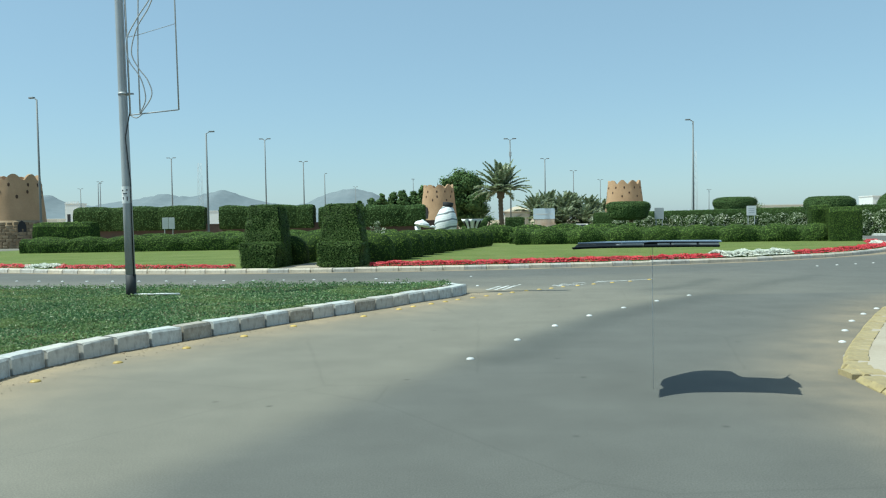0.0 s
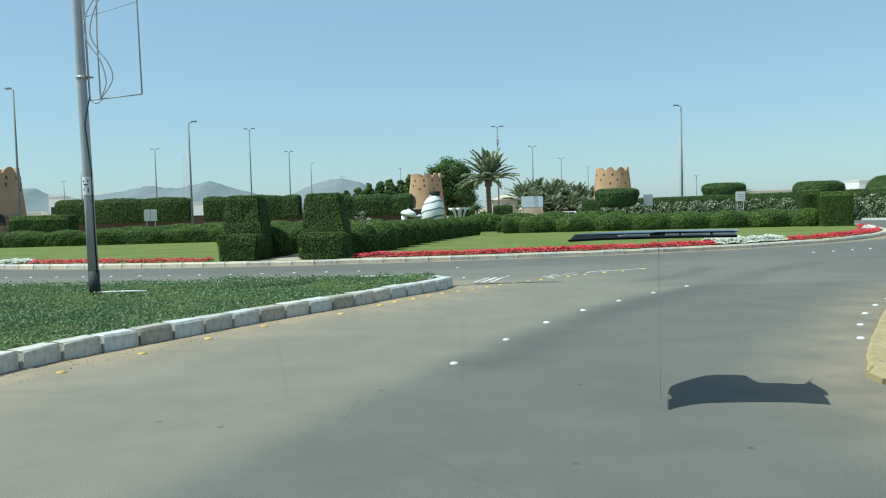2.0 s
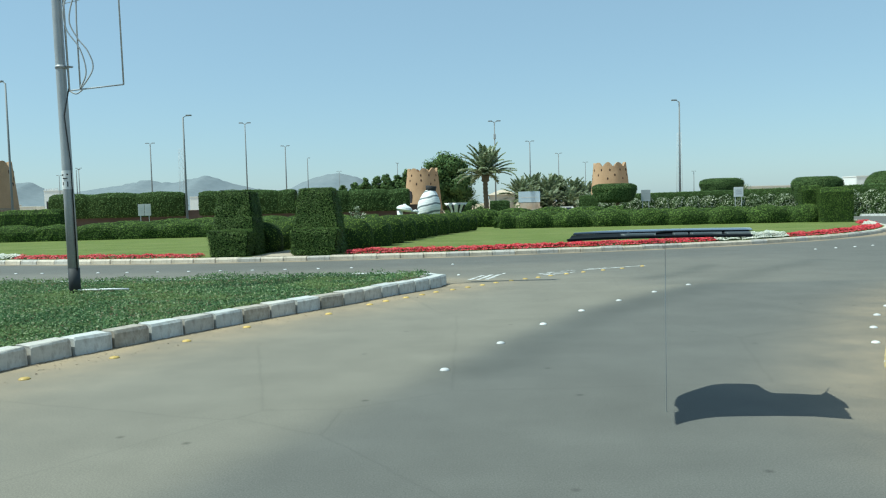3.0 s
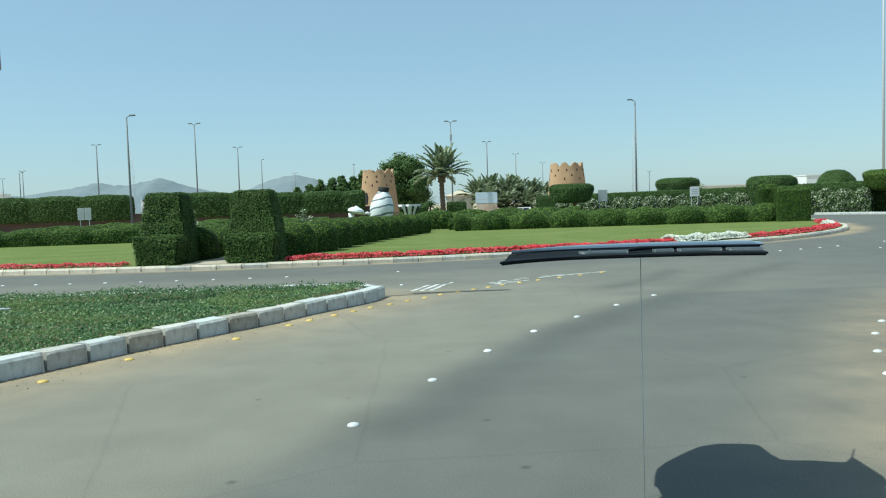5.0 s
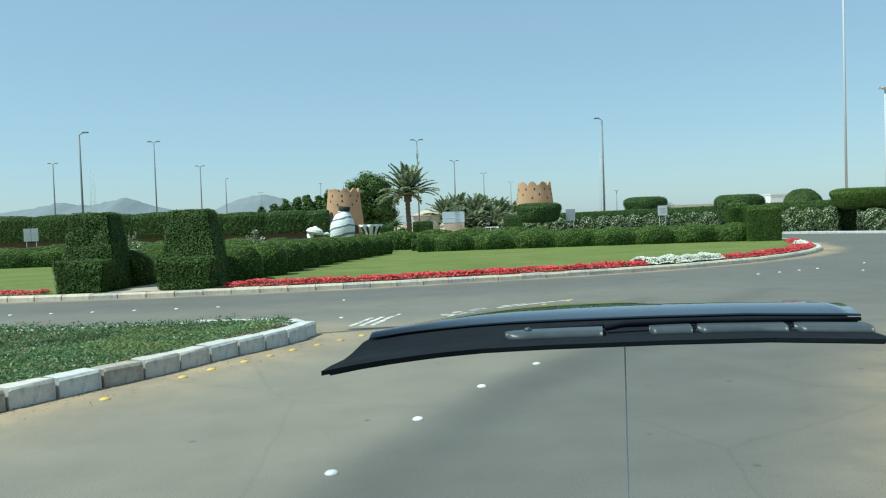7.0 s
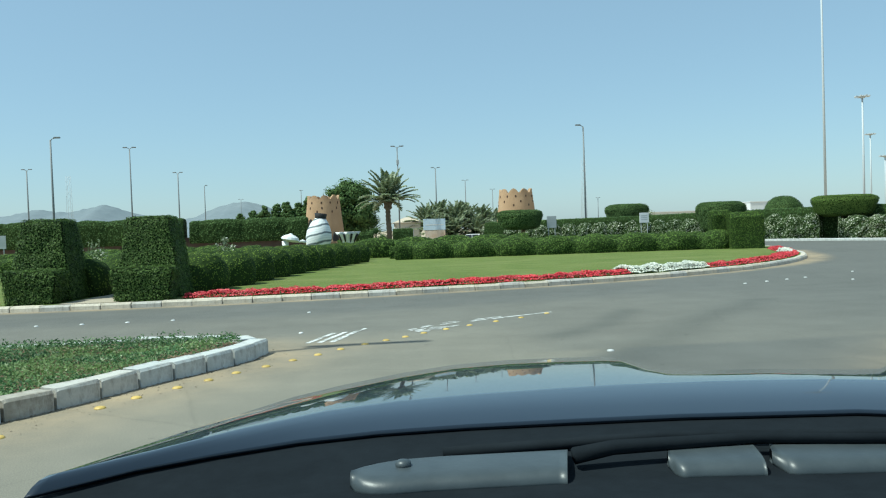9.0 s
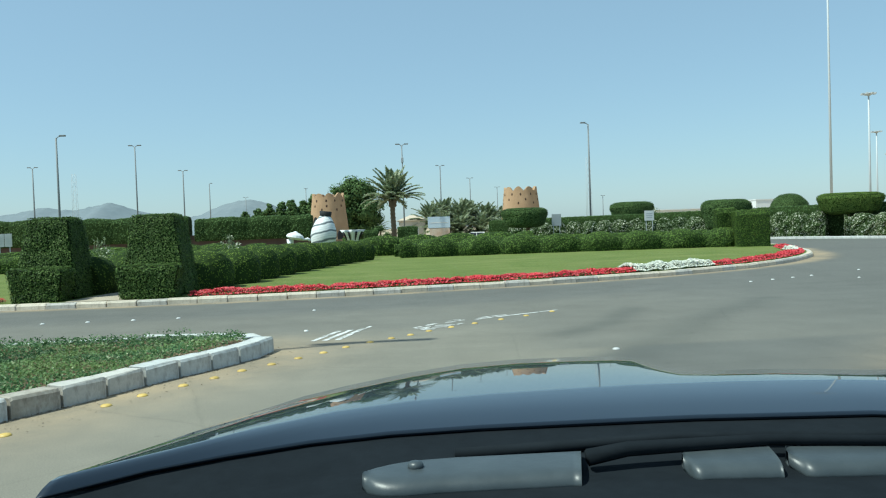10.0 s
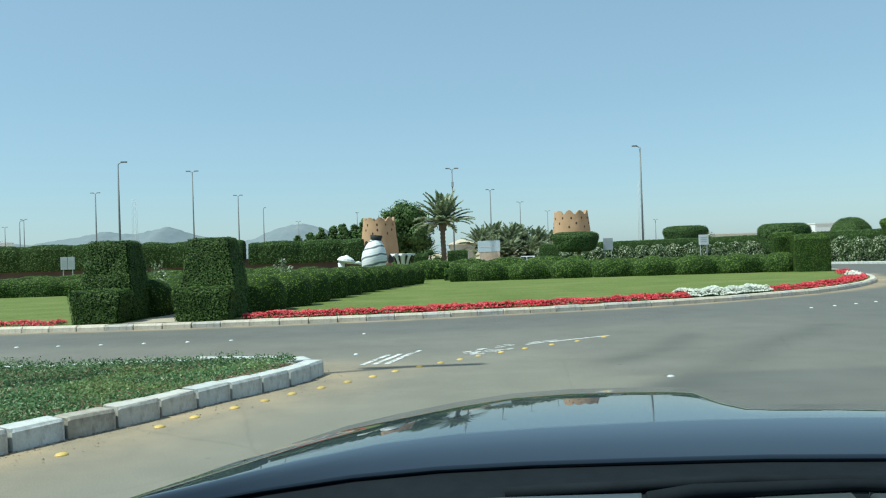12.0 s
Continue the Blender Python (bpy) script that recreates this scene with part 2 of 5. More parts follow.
def part(name, me, parent=None, label=""):
    """One mesh object, under a thing or a part, or on its own."""
    if isinstance(me, bmesh.types.BMesh):
        data = bpy.data.meshes.new(name)
        me.to_mesh(data)
        me.free()
        me = data
    ob = new(name, me)
    if parent is not None:
        ob.parent = parent
    if label:
        ob["label"] = label
    return ob


def thing(name, label, category, at=(0, 0, 0), rz=0.0, group="", kind=""):
    e = new(name)
    e.matrix_world = pose(*at, 0, 0, rz)
    return tagged(e, label, category, group, kind)


def bm_mesh(name, bm, mat, smooth=False):
    me = bpy.data.meshes.new(name)
    bm.to_mesh(me)
    bm.free()
    me.materials.append(mat)
    if smooth:
        me.shade_smooth()
    return me


def bm_box(bm, c, s, rz=0.0, bev=0.0):
    r = bmesh.ops.create_cube(bm, size=1.0)
    vs = r["verts"]
    bmesh.ops.scale(bm, vec=s, verts=vs)
    if bev:
        es = list({e for v in vs for e in v.link_edges})
        q = bmesh.ops.bevel(bm, geom=es, offset=bev, segments=2, affect="EDGES", profile=0.6)
        vs = list({v for v in vs if v.is_valid} | set(q["verts"]))
    if rz:
        bmesh.ops.rotate(bm, cent=(0, 0, 0), matrix=Matrix.Rotation(radians(rz), 3, "Z"), verts=vs)
    bmesh.ops.translate(bm, vec=c, verts=vs)
    return vs


def box(name, c, s, mat, rz=0.0, bev=0.0):
    bm = bmesh.new()
    bm_box(bm, c, s, rz, bev)
    return bm_mesh(name, bm, mat)


def tube(name, pts, radii, mat, sides=8, caps=True):
    """A round rod through points; radii: one, or one a point."""
    P = [Vector(p) for p in pts]
    R = radii if isinstance(radii, (list, tuple)) else [radii] * len(P)
    verts, faces = [], []
    for k, p in enumerate(P):
        d = (P[min(k + 1, len(P) - 1)] - P[max(k - 1, 0)]).normalized()
        a = d.cross(Vector((0.31, 0.95, 0.05))).normalized()
        b = d.cross(a)
        for s in range(sides):
            t = 2 * math.pi * s / sides
            verts.append(p + (a * math.cos(t) + b * math.sin(t)) * R[k])
    for k in range(len(P) - 1):
        for s in range(sides):
            s2 = (s + 1) % sides
            faces.append((k * sides + s, k * sides + s2, (k + 1) * sides + s2, (k + 1) * sides + s))
    if caps:
        faces.append(tuple(range(sides))[::-1])
        faces.append(tuple((len(P) - 1) * sides + s for s in range(sides)))
    return mesh_of(name, verts, faces, mat, smooth=True)


def lathe(name, prof, mat, seg=32, wob=0.0, seed=0, smooth=True):
    """Turned round z from (radius, height) pairs."""
    verts, faces = [], []
    for k, (r, z) in enumerate(prof):
        for s in range(seg):
            a = 2 * math.pi * s / seg
            q = 1 + wob * noise.noise(Vector((math.cos(a) * 1.7, math.sin(a) * 1.7, z * 0.9 + seed)))
            verts.append((r * q * math.cos(a), r * q * math.sin(a), z))
    for k in range(len(prof) - 1):
        for s in range(seg):
            s2 = (s + 1) % seg
            faces.append((k * seg + s, k * seg + s2, (k + 1) * seg + s2, (k + 1) * seg + s))
    faces.append(tuple(range(seg))[::-1])
    faces.append(tuple((len(prof) - 1) * seg + s for s in range(seg)))
    return mesh_of(name, verts, faces, mat, smooth)


def leaves_on(name, me, mat, count, size, seed, lift=0.05, up=0.2, side=0.6, tilt=0.3):
    """Small pointed leaves strewn over the faces of a mesh, by area."""
    rng = np.random.default_rng(seed)
    me.calc_loop_triangles()
    nv, nt = len(me.vertices), len(me.loop_triangles)
    co = np.empty(nv * 3)
    me.vertices.foreach_get("co", co)
    tri = np.empty(nt * 3, dtype=np.int32)
    me.loop_triangles.foreach_get("vertices", tri)
    T = co.reshape(-1, 3)[tri.reshape(-1, 3)]
    nrm = np.cross(T[:, 1] - T[:, 0], T[:, 2] - T[:, 0])
    area = np.linalg.norm(nrm, axis=1)
    nrm /= np.maximum(area, 1e-9)[:, None]
    area = area * (side + (1 - side) * np.clip(nrm[:, 2] * 2.0, 0, 1))       # fewer leaves on the sides, so the core's dark colour shades them
    pick = rng.choice(nt, count, p=area / area.sum())
    u, v = rng.random(count), rng.random(count)
    sw = u + v > 1
    u[sw], v[sw] = 1 - u[sw], 1 - v[sw]
    t = T[pick]
    p = t[:, 0] + u[:, None] * (t[:, 1] - t[:, 0]) + v[:, None] * (t[:, 2] - t[:, 0])
    n = nrm[pick] + rng.normal(0, tilt, (count, 3)) + np.array([0, 0, up])
    n /= np.linalg.norm(n, axis=1)[:, None]
    p = p + nrm[pick] * (rng.random(count)[:, None] * 1.6 - 0.35) * lift
    return leaf_quads(name, p, n, mat, size, rng)


def leaf_quads(name, p, n, mat, size, rng, slim=0.6):
    count = len(p)
    a = np.cross(n, rng.normal(0, 1, (count, 3)))
    a /= np.maximum(np.linalg.norm(a, axis=1), 1e-6)[:, None]
    b = np.cross(n, a)
    s = (size * (0.6 + 0.8 * rng.random(count)))[:, None]
    V = np.stack([p - a * s, p - b * s * slim + n * s * 0.15, p + a * s, p + b * s * slim + n * s * 0.15], 1).reshape(-1, 3)
    F = np.arange(count * 4).reshape(-1, 4)
    return mesh_of(name, V.tolist(), F.tolist(), mat)


def run_mesh(name, pts, width, height, mat, mound=0.0, period=1.2, boxy=4.0, step=0.2, rough=0.05, seed=0, base=None, lean=0.0, bottom=0.0, scallop=0.0, sharp=0.65):
    """A trimmed hedge along a line of points on the ground: rounded section, mounded top, uneven face."""
    P = [Vector((x, y)) for x, y in pts]
    seglen = [(P[k + 1] - P[k]).length for k in range(len(P) - 1)]
    total, n = sum(seglen), max(3, int(sum(seglen) / step))
    K = 18
    verts, faces = [], []

    def at(s):
        for k, L in enumerate(seglen):
            if s <= L or k == len(seglen) - 1:
                d = (P[k + 1] - P[k]).normalized()
                return P[k] + d * s, d
            s -= L
    for i in range(n + 1):
        s = total * i / n
        c, d = at(s)
        side = Vector((d.y, -d.x))
        e = min(1.0, (min(s, total - s) / (0.16 * width + 0.02)))
        pinch = 0.93 + 0.07 * e
        wave = abs(math.sin(math.pi * s / period + seed)) ** sharp if mound else 1.0
        h = height * (0.97 + 0.03 * e) - mound + mound * wave
        pinch *= 1 - max(scallop, 0.5 * min(1, mound / 0.4)) * (1 - wave)
        g = gz(c.y) if base is None else base
        for k in range(K):
            under = 0.75 if boxy < 5 else 0.0          # mounded hedges curve in again towards the ground
            a = -under + (math.pi + 2 * under) * k / (K - 1)
            cx, sz = math.cos(a), math.sin(a)
            q = (abs(cx) ** boxy + abs(sz) ** boxy) ** (-1.0 / boxy)
            ox, oz = cx * q * width / 2 * pinch, sz * q * h
            if under:
                oz = h * max(0.0, 0.42 + 0.58 * sz * q)
            ox *= 1 - lean * oz / height
            pos = Vector((c.x + side.x * ox, c.y + side.y * ox, g + bottom + oz * (h - bottom) / h))
            w = noise.noise(pos * 1.9 + Vector((seed, 0, 0))) * rough + noise.noise(pos * 6.0) * rough * 0.5
            pos += Vector((side.x * cx, side.y * cx, sz)) * w
            if k in (0, K - 1):
                pos.z = g + bottom - 0.02
            verts.append(pos)
    for i in range(n):
        for k in range(K - 1):
            faces.append((i * K + k, i * K + k + 1, (i + 1) * K + k + 1, (i + 1) * K + k))
    faces.append(tuple(range(K))[::-1])
    faces.append(tuple(n * K + k for k in range(K)))
    return mesh_of(name, verts, faces, mat)


def hedge(label, pts, width, height, leaf=0.05, per_m2=420, mat=None, name="hedge", group="", seed=1, **kw):
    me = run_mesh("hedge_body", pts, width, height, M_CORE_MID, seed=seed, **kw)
    ob = tagged(part(name, me), label, "hedge", group)
    area = sum(p.area for p in me.polygons)
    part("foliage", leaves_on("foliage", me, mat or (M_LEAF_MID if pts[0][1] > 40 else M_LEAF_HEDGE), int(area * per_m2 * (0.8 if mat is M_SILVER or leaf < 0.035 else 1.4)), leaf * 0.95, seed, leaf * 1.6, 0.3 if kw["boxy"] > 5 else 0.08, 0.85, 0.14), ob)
    return ob


# ---- ground, road, island ----
IC, IR = Vector((-3.86, 55.9)), 31.77      # the island


def ring(bearing_deg):
    """The island's radius at a bearing: nearly a circle, drawn in towards its far corner."""
    return IR + np.interp(bearing_deg, [-60, -20, 0, 12, 25, 33, 40, 48, 55, 62, 180], [0.3, 0.2, -0.1, -0.15, 0.25, 0.3, 0.05, -0.42, -0.95, -1.55, -2.0])


OC = Vector((-8.0, 55.4))                  # centre of the outer kerb
MEDIAN = [(-5.6, -13.65), (-5.4, 0), (-5.25, 3.5), (-5.09, 5.67), (-4.77, 6.8), (-4.31, 7.69), (-3.59, 8.92), (-3.03, 9.84), (-2.47, 10.68), (-1.9, 11.48),
          (-1.42, 12.3), (-0.92, 13.12), (-0.63, 13.65), (-0.46, 14.16), (-0.46, 14.5), (-0.62, 14.82), (-0.95, 15.1), (-1.5, 15.3), (-2.2, 15.52)]
MEDIAN_FAR = [(IC.x + 40.35 * math.sin(a), IC.y - 40.35 * math.cos(a)) for a in np.radians(np.linspace(2.2, -42, 18))]


def eased(pts, n=6):
    """A smooth line through a few points."""
    P = [Vector(p) for p in pts]
    out = []
    for k in range(len(P) - 1):
        p0, p1, p2, p3 = (P[min(max(k + j, 0), len(P) - 1)] for j in (-1, 0, 1, 2))
        for u in np.linspace(0, 1, n + 1)[:-1]:
            q = 0.5 * (2 * p1 + (p2 - p0) * u + (2 * p0 - 5 * p1 + 4 * p2 - p3) * u * u + (3 * p1 - p0 - 3 * p2 + p3) * u ** 3)
            out.append((q.x, q.y))
    return out + [tuple(P[-1])]


MEDIAN = MEDIAN[:2] + eased(MEDIAN[2:], 4)
RIGHT = eased([(3.2, -16), (3.2, 3), (3.35, 5.4), (3.6, 6.13), (4.02, 6.91), (4.63, 7.92), (5.32, 9.04), (6.22, 10.4), (7.3, 11.6), (9.0, 13.0), (12.5, 15.0), (18, 18), (24, 22), (30, 28)], 4)


def line_points(pts, step):
    """Even steps along a line: place and heading."""
    P = [Vector(p) for p in pts]
    out, left = [], 0.0
    for a, b in zip(P, P[1:]):
        L = (b - a).length
        s = left
        while s < L:
            out.append((a + (b - a) * (s / L), math.atan2(b.y - a.y, b.x - a.x)))
            s += step
        left = s - L
    return out


def dist_line(p, pts):
    best = 1e9
    for a, b in zip(pts, pts[1:]):
        ax, ay, bx, by = *a, *b
        t = ((p[0] - ax) * (bx - ax) + (p[1] - ay) * (by - ay)) / ((bx - ax) ** 2 + (by - ay) ** 2)
        t = min(1, max(0, t))
        best = min(best, math.hypot(p[0] - ax - t * (bx - ax), p[1] - ay - t * (by - ay)))
    return best


def build_ground():
    xs = [-4500, -1500, -600, -300, -150, -80, -40, -20, 0, 20, 40, 80, 150, 300, 600, 1500, 4500]
    ys = [-600, -200, -60, -20, 0, 22, 30, 60, 110, 160, 220, 322, 700, 1500, 4500]
    V = [(x, y, gz(y) - 0.05) for y in ys for x in xs]
    n = len(xs)
    F = [(j * n + i, j * n + i + 1, (j + 1) * n + i + 1, (j + 1) * n + i) for j in range(len(ys) - 1) for i in range(n - 1)]
    tagged(part("ground", mesh_of("ground", V, F, M_SAND)), "pale dusty sand ground reaching to the mountains", "ground", kind="structure")


def build_road():
    xs = list(np.arange(-62, -27, 2.5)) + list(np.arange(-27, 26, 0.25)) + list(np.arange(26, 48, 2.5))
    ys = list(np.arange(-40, 3, 2.5)) + list(np.arange(3, 44, 0.25)) + list(np.arange(44, 106, 2.5))
    nx = len(xs)
    V = [(x, y, gz(y)) for y in ys for x in xs]
    F = []
    for j in range(len(ys) - 1):
        for i in range(nx - 1):
            cx, cy = (xs[i] + xs[i + 1]) / 2, (ys[j] + ys[j + 1]) / 2
            if math.hypot(cx - OC.x, cy - OC.y) < 49 or math.hypot(cx - IC.x, cy - IC.y) < 45 or (-30 < cx < 20 and cy < 30):
                F.append((j * nx + i, j * nx + i + 1, (j + 1) * nx + i + 1, (j + 1) * nx + i))
    me = mesh_of("road", V, F, M_ASPHALT)
    at = me.attributes.new("wear", "FLOAT_COLOR", "POINT")
    lane = [(-3.4, 0.0), (0.3, 7.8), (1.6, 10.2), (3.1, 12.1), (4.2, 13.4)]
    cols = np.zeros((len(V), 4))
    for k, (x, y, z) in enumerate(V):
        d1 = dist_line((x, y), MEDIAN) if abs(x) < 12 and y < 28 else 9
        d2 = abs(math.hypot(x - IC.x, y - IC.y) - ring(math.degrees(math.atan2(x - IC.x, IC.y - y)))) if y < 45 else 9
        d3 = dist_line((x, y), RIGHT) if x > 0 and y < 30 else 9
        tip = math.hypot((x - 0.23) * 0.8, y - 14.8)
        dust = max(1.0 * math.exp(-(d1 / 0.9) ** 1.8), 0.95 * math.exp(-(d2 / (0.42 if x < 15 else 0.42 + 0.12 * min(4, x - 15))) ** 4), 0.55 * math.exp(-(d3 / 0.8) ** 2), 0.6 * math.exp(-(tip / 0.7) ** 2))
        # the old surfacing lies between the median and the lane studs
        side = -1e9
        for a, b in zip(lane, lane[1:]):
            if a[1] <= y <= b[1]:
                side = (a[0] + (b[0] - a[0]) * (y - a[1]) / (b[1] - a[1])) - x
        if y < 0:
            side = 1
        old = 1 / (1 + math.exp(-(side - 0.05) / 0.12)) if side > -1e8 else 0
        ringd = math.hypot(x - IC.x, y - IC.y)
        if y >= 13.4:
            old = 1 / (1 + math.exp(-(ringd - 39.5) / 0.3)) * (1 / (1 + math.exp((x - 3.6) / 0.4)))
        if y >= 13.4:
            old = max(old, 0.5 / (1 + math.exp(-(ringd - 35.9) / 0.35)) / (1 + math.exp((x - 7.5) / 1.4)))
        smear = math.exp(-(dist_line((x, y), [(3.77, 14.87), (4.73, 15.93), (5.88, 18.11)]) / 0.28) ** 2) if 2 < x < 8 and 12 < y < 20 else 0
        worn = dist_line((x, y), [(0.1, 6.5), (0.75, 7.9), (2.0, 10.2), (3.5, 12.1), (4.6, 13.5), (6.6, 16.4), (9.0, 19.0)]) if -1 < x < 11 and 5 < y < 21 else 9
        smear = max(smear, 0.75 * math.exp(-(worn / 0.4) ** 2))
        cols[k] = (min(1, dust), 0.25 + 0.75 * old, smear, 1)
    at.data.foreach_set("color", cols.ravel())
    tagged(part("road", me), "grey worn asphalt roundabout with dusty edges", "road", kind="structure")


def kerb_stones(name, label, pts, step, mats, h=0.165, w=0.22, chamfer=0.045, seed=0, gap=0.024):
    """A kerb: a mortar bed with single stones on it."""
    rng = random.Random(seed)
    bedv, bedf = [], []
    stones = line_points(pts, step)
    bed = thing(name, label, "kerb", kind="structure")
    variants = []
    for mat in mats:
        for k in range(3):
            L = step - gap
            x0, x1 = -L / 2, L / 2
            prof = [(-w / 2, -0.06), (-w / 2 + 0.006, h - chamfer), (-w / 2 + chamfer, h), (w / 2, h), (w / 2, -0.06)]
            V, F = [], []
            for x in (x0, x0 + 0.02, x1 - 0.02, x1):
                ins = 0.006 if x in (x0, x1) else 0
                for (yy, zz) in prof:
                    j = rng.uniform(-0.004, 0.004)
                    V.append((x + rng.uniform(-0.004, 0.004), yy + ins + j, zz - ins + (rng.uniform(-0.008, 0.004) if zz > 0 else 0)))
            n = len(prof)
            for i in range(3):
                for j in range(n):
                    F.append((i * n + j, (i + 1) * n + j, (i + 1) * n + (j + 1) % n, i * n + (j + 1) % n))
            F += [tuple(range(n)), tuple(3 * n + j for j in range(n))[::-1]]
            variants.append(mesh_of("kerbstone", V, F, mat))
    for k, (p, a) in enumerate(stones):
        m = variants[rng.randrange(len(variants))]
        ob = new("kerbstone", m)
        ob.parent = bed
        ob.matrix_world = Matrix.Translation((p.x + math.cos(a) * step / 2, p.y + math.sin(a) * step / 2, gz(p.y) + rng.uniform(-0.006, 0.006))) @ Matrix.Rotation(a + rng.uniform(-0.012, 0.012), 4, "Z")
    return bed


def inset(pts, d):
    """A line shifted to its left by d."""
    out = []
    for k, p in enumerate(pts):
        a, b = pts[max(0, k - 1)], pts[min(len(pts) - 1, k + 1)]
        L = math.hypot(b[0] - a[0], b[1] - a[1])
        out.append((p[0] - (b[1] - a[1]) / L * d, p[1] + (b[0] - a[0]) / L * d))
    return out


def flat_fan(name, ring, z, mat, lift=None):
    bm = bmesh.new()
    f = bm.faces.new([bm.verts.new((x, y, (gz(y) if lift is None else 0) + z)) for x, y in ring])
    bmesh.ops.triangulate(bm, faces=[f])
    bmesh.ops.recalc_face_normals(bm, faces=bm.faces)
    if sum(q.normal.z for q in bm.faces) < 0:
        bmesh.ops.reverse_faces(bm, faces=bm.faces)
    return bm_mesh(name, bm, mat)


def build_island():
    rings = np.linspace(0, 1, 28)
    V, F, seg = [], [], 120
    for r in rings:
        for s in range(seg):
            a = 2 * math.pi * s / seg
            edge = (ring(math.degrees(a) if a < math.pi else math.degrees(a) - 360) - 0.2) * r
            x, y = IC.x + edge * math.sin(a), IC.y - edge * math.cos(a)
            V.append((x, y, gz(y) + 0.15))
    for k in range(len(rings) - 1):
        for s in range(seg):
            s2 = (s + 1) % seg
            F.append((k * seg + s, k * seg + s2, (k + 1) * seg + s2, (k + 1) * seg + s))
    tagged(part("ground_lawn", mesh_of("lawn", V, F, M_LAWN)), "mown green lawn of the roundabout island", "lawn", kind="structure")
    ang = np.radians(np.linspace(-60, 95, 140))
    arc = [(IC.x + (ring(math.degrees(a)) - 0.11) * math.sin(a), IC.y - (ring(math.degrees(a)) - 0.11) * math.cos(a)) for a in ang]
    kerb_stones("kerb_island", "pale dusty concrete kerb round the island", arc, 0.75, [M_KERB_SAND, M_KERB_SAND, M_KERB_DIRTY], 0.155, 0.24, 0.05, seed=5, gap=0.012)
    path = [(-6.85, 24.5), (-5.35, 24.4), (-5.25, 26.0), (-3.6, 34.0), (0.0, 48.6), (-1.9, 48.8), (-5.3, 35.0), (-6.7, 26.6)]
    tagged(part("pavement_path", flat_fan("path", path, 0.158, M_PATH)), "beige paved footpath between the hedges", "path", kind="structure")


def build_median():
    ring = inset(MEDIAN, 0.15) + inset(MEDIAN_FAR, 0.15) + [(-34, 10), (-34, -14)]
    tagged(part("ground_verge", flat_fan("verge", ring, 0.135, M_SOIL)), "dark soil of the grassed splitter island", "verge", kind="structure")
    near = inset(MEDIAN, 0.11)
    kerb_stones("kerb_median", "worn white painted kerbstones round the verge", near, 0.5, [M_KERB, M_KERB, M_KERB, M_KERB, M_KERB, M_KERB_DIRTY, M_KERB_BROWN], 0.2, 0.25, 0.03, seed=3, gap=0.036)
    kerb_stones("kerb_median_far", "worn white kerbstones along the roundabout side", inset(MEDIAN_FAR, 0.11), 0.5, [M_KERB], 0.165, 0.22, 0.05, seed=4)
    rng = np.random.default_rng(8)
    poly = inset(MEDIAN, 0.24) + inset(MEDIAN_FAR, 0.24) + [(-34, 10), (-34, -14)]
    px, py = np.array([p[0] for p in poly]), np.array([p[1] for p in poly])

    def inside(x, y):
        c = np.zeros(len(x), bool)
        j = len(px) - 1
        for i in range(len(px)):
            if py[i] != py[j]:
                hit = ((py[i] > y) != (py[j] > y)) & (x < (px[j] - px[i]) * (y - py[i]) / (py[j] - py[i]) + px[i])
                c ^= hit
            j = i
        return c
    N = 640000
    x, y = rng.uniform(-17, 0, N), rng.uniform(3.0, 17, N)
    back = rng.random(N) < 0.12
    y[back] = rng.uniform(-14, 3.0, back.sum())
    near = np.where(y < 3, 1.0, np.clip(1.3 - (y - 5) * 0.075, 0.42, 1))
    keep = inside(x, y) & (rng.random(N) < near) & (x > -7 - np.abs(y - 3) * 0.9)
    x, y = x[keep], y[keep]
    dry = np.array([noise.noise(Vector((a * 0.55, b * 0.8, 3.0))) for a, b in zip(x, y)])
    lush = rng.random(len(x)) < np.clip(0.95 - 0.9 * np.maximum(dry - 0.05, 0) * 2, 0.7, 1)
    x, y, dry = x[lush], y[lush], dry[lush]
    z = 0.138 - 0.017 * np.maximum(0, y - 12.5) + rng.random(len(x)) ** 1.5 * (0.05 + 0.03 * (dry < -0.1))
    edge = np.hypot(x - IC.x, y - IC.y) - 40.3
    wild = np.array([noise.noise(Vector((a * 0.7, 5.0, 1.0))) for a in x])
    z += np.maximum(np.clip(1.25 - edge / 1.1, 0, 1), np.clip((x + 3.4) / 1.2, 0, 1)) * np.clip(0.085 + 0.12 * wild, 0.015, 0.15) * (0.35 + 0.65 * rng.random(len(x))) * (y > 3)
    n = np.stack([rng.normal(0, 0.7, len(x)), rng.normal(-0.15, 0.7, len(x)), np.full(len(x), 0.8)], 1)
    n /= np.linalg.norm(n, axis=1)[:, None]
    me = leaf_quads("grass", np.stack([x, y, z], 1), n, M_GRASS, 0.02, rng, 0.5)
    tagged(part("verge_grass", me), "low leafy green grass covering the verge", "grass", kind="stuff")
    # taller weeds along the far edge
    P, Nn = [], []
    for k in range(90):
        a = math.radians(rng.uniform(-16, 3.4) if k < 60 else rng.uniform(-2, 3.4))
        cx, cy, top = IC.x + 40.5 * math.sin(a), IC.y - 40.5 * math.cos(a) - rng.uniform(0.15, 0.7), rng.uniform(0.05, 0.17)
        for q in range(26):
            u = rng.random()
            P.append((cx + rng.normal(0, 0.09 * (1 - 0.6 * u)), cy + rng.normal(0, 0.07), 0.14 + gz(cy) + u * top))
            Nn.append(rng.normal(0, 1, 3) + (0, 0, 0.3))
    Nn = np.array(Nn)
    Nn /= np.linalg.norm(Nn, axis=1)[:, None]
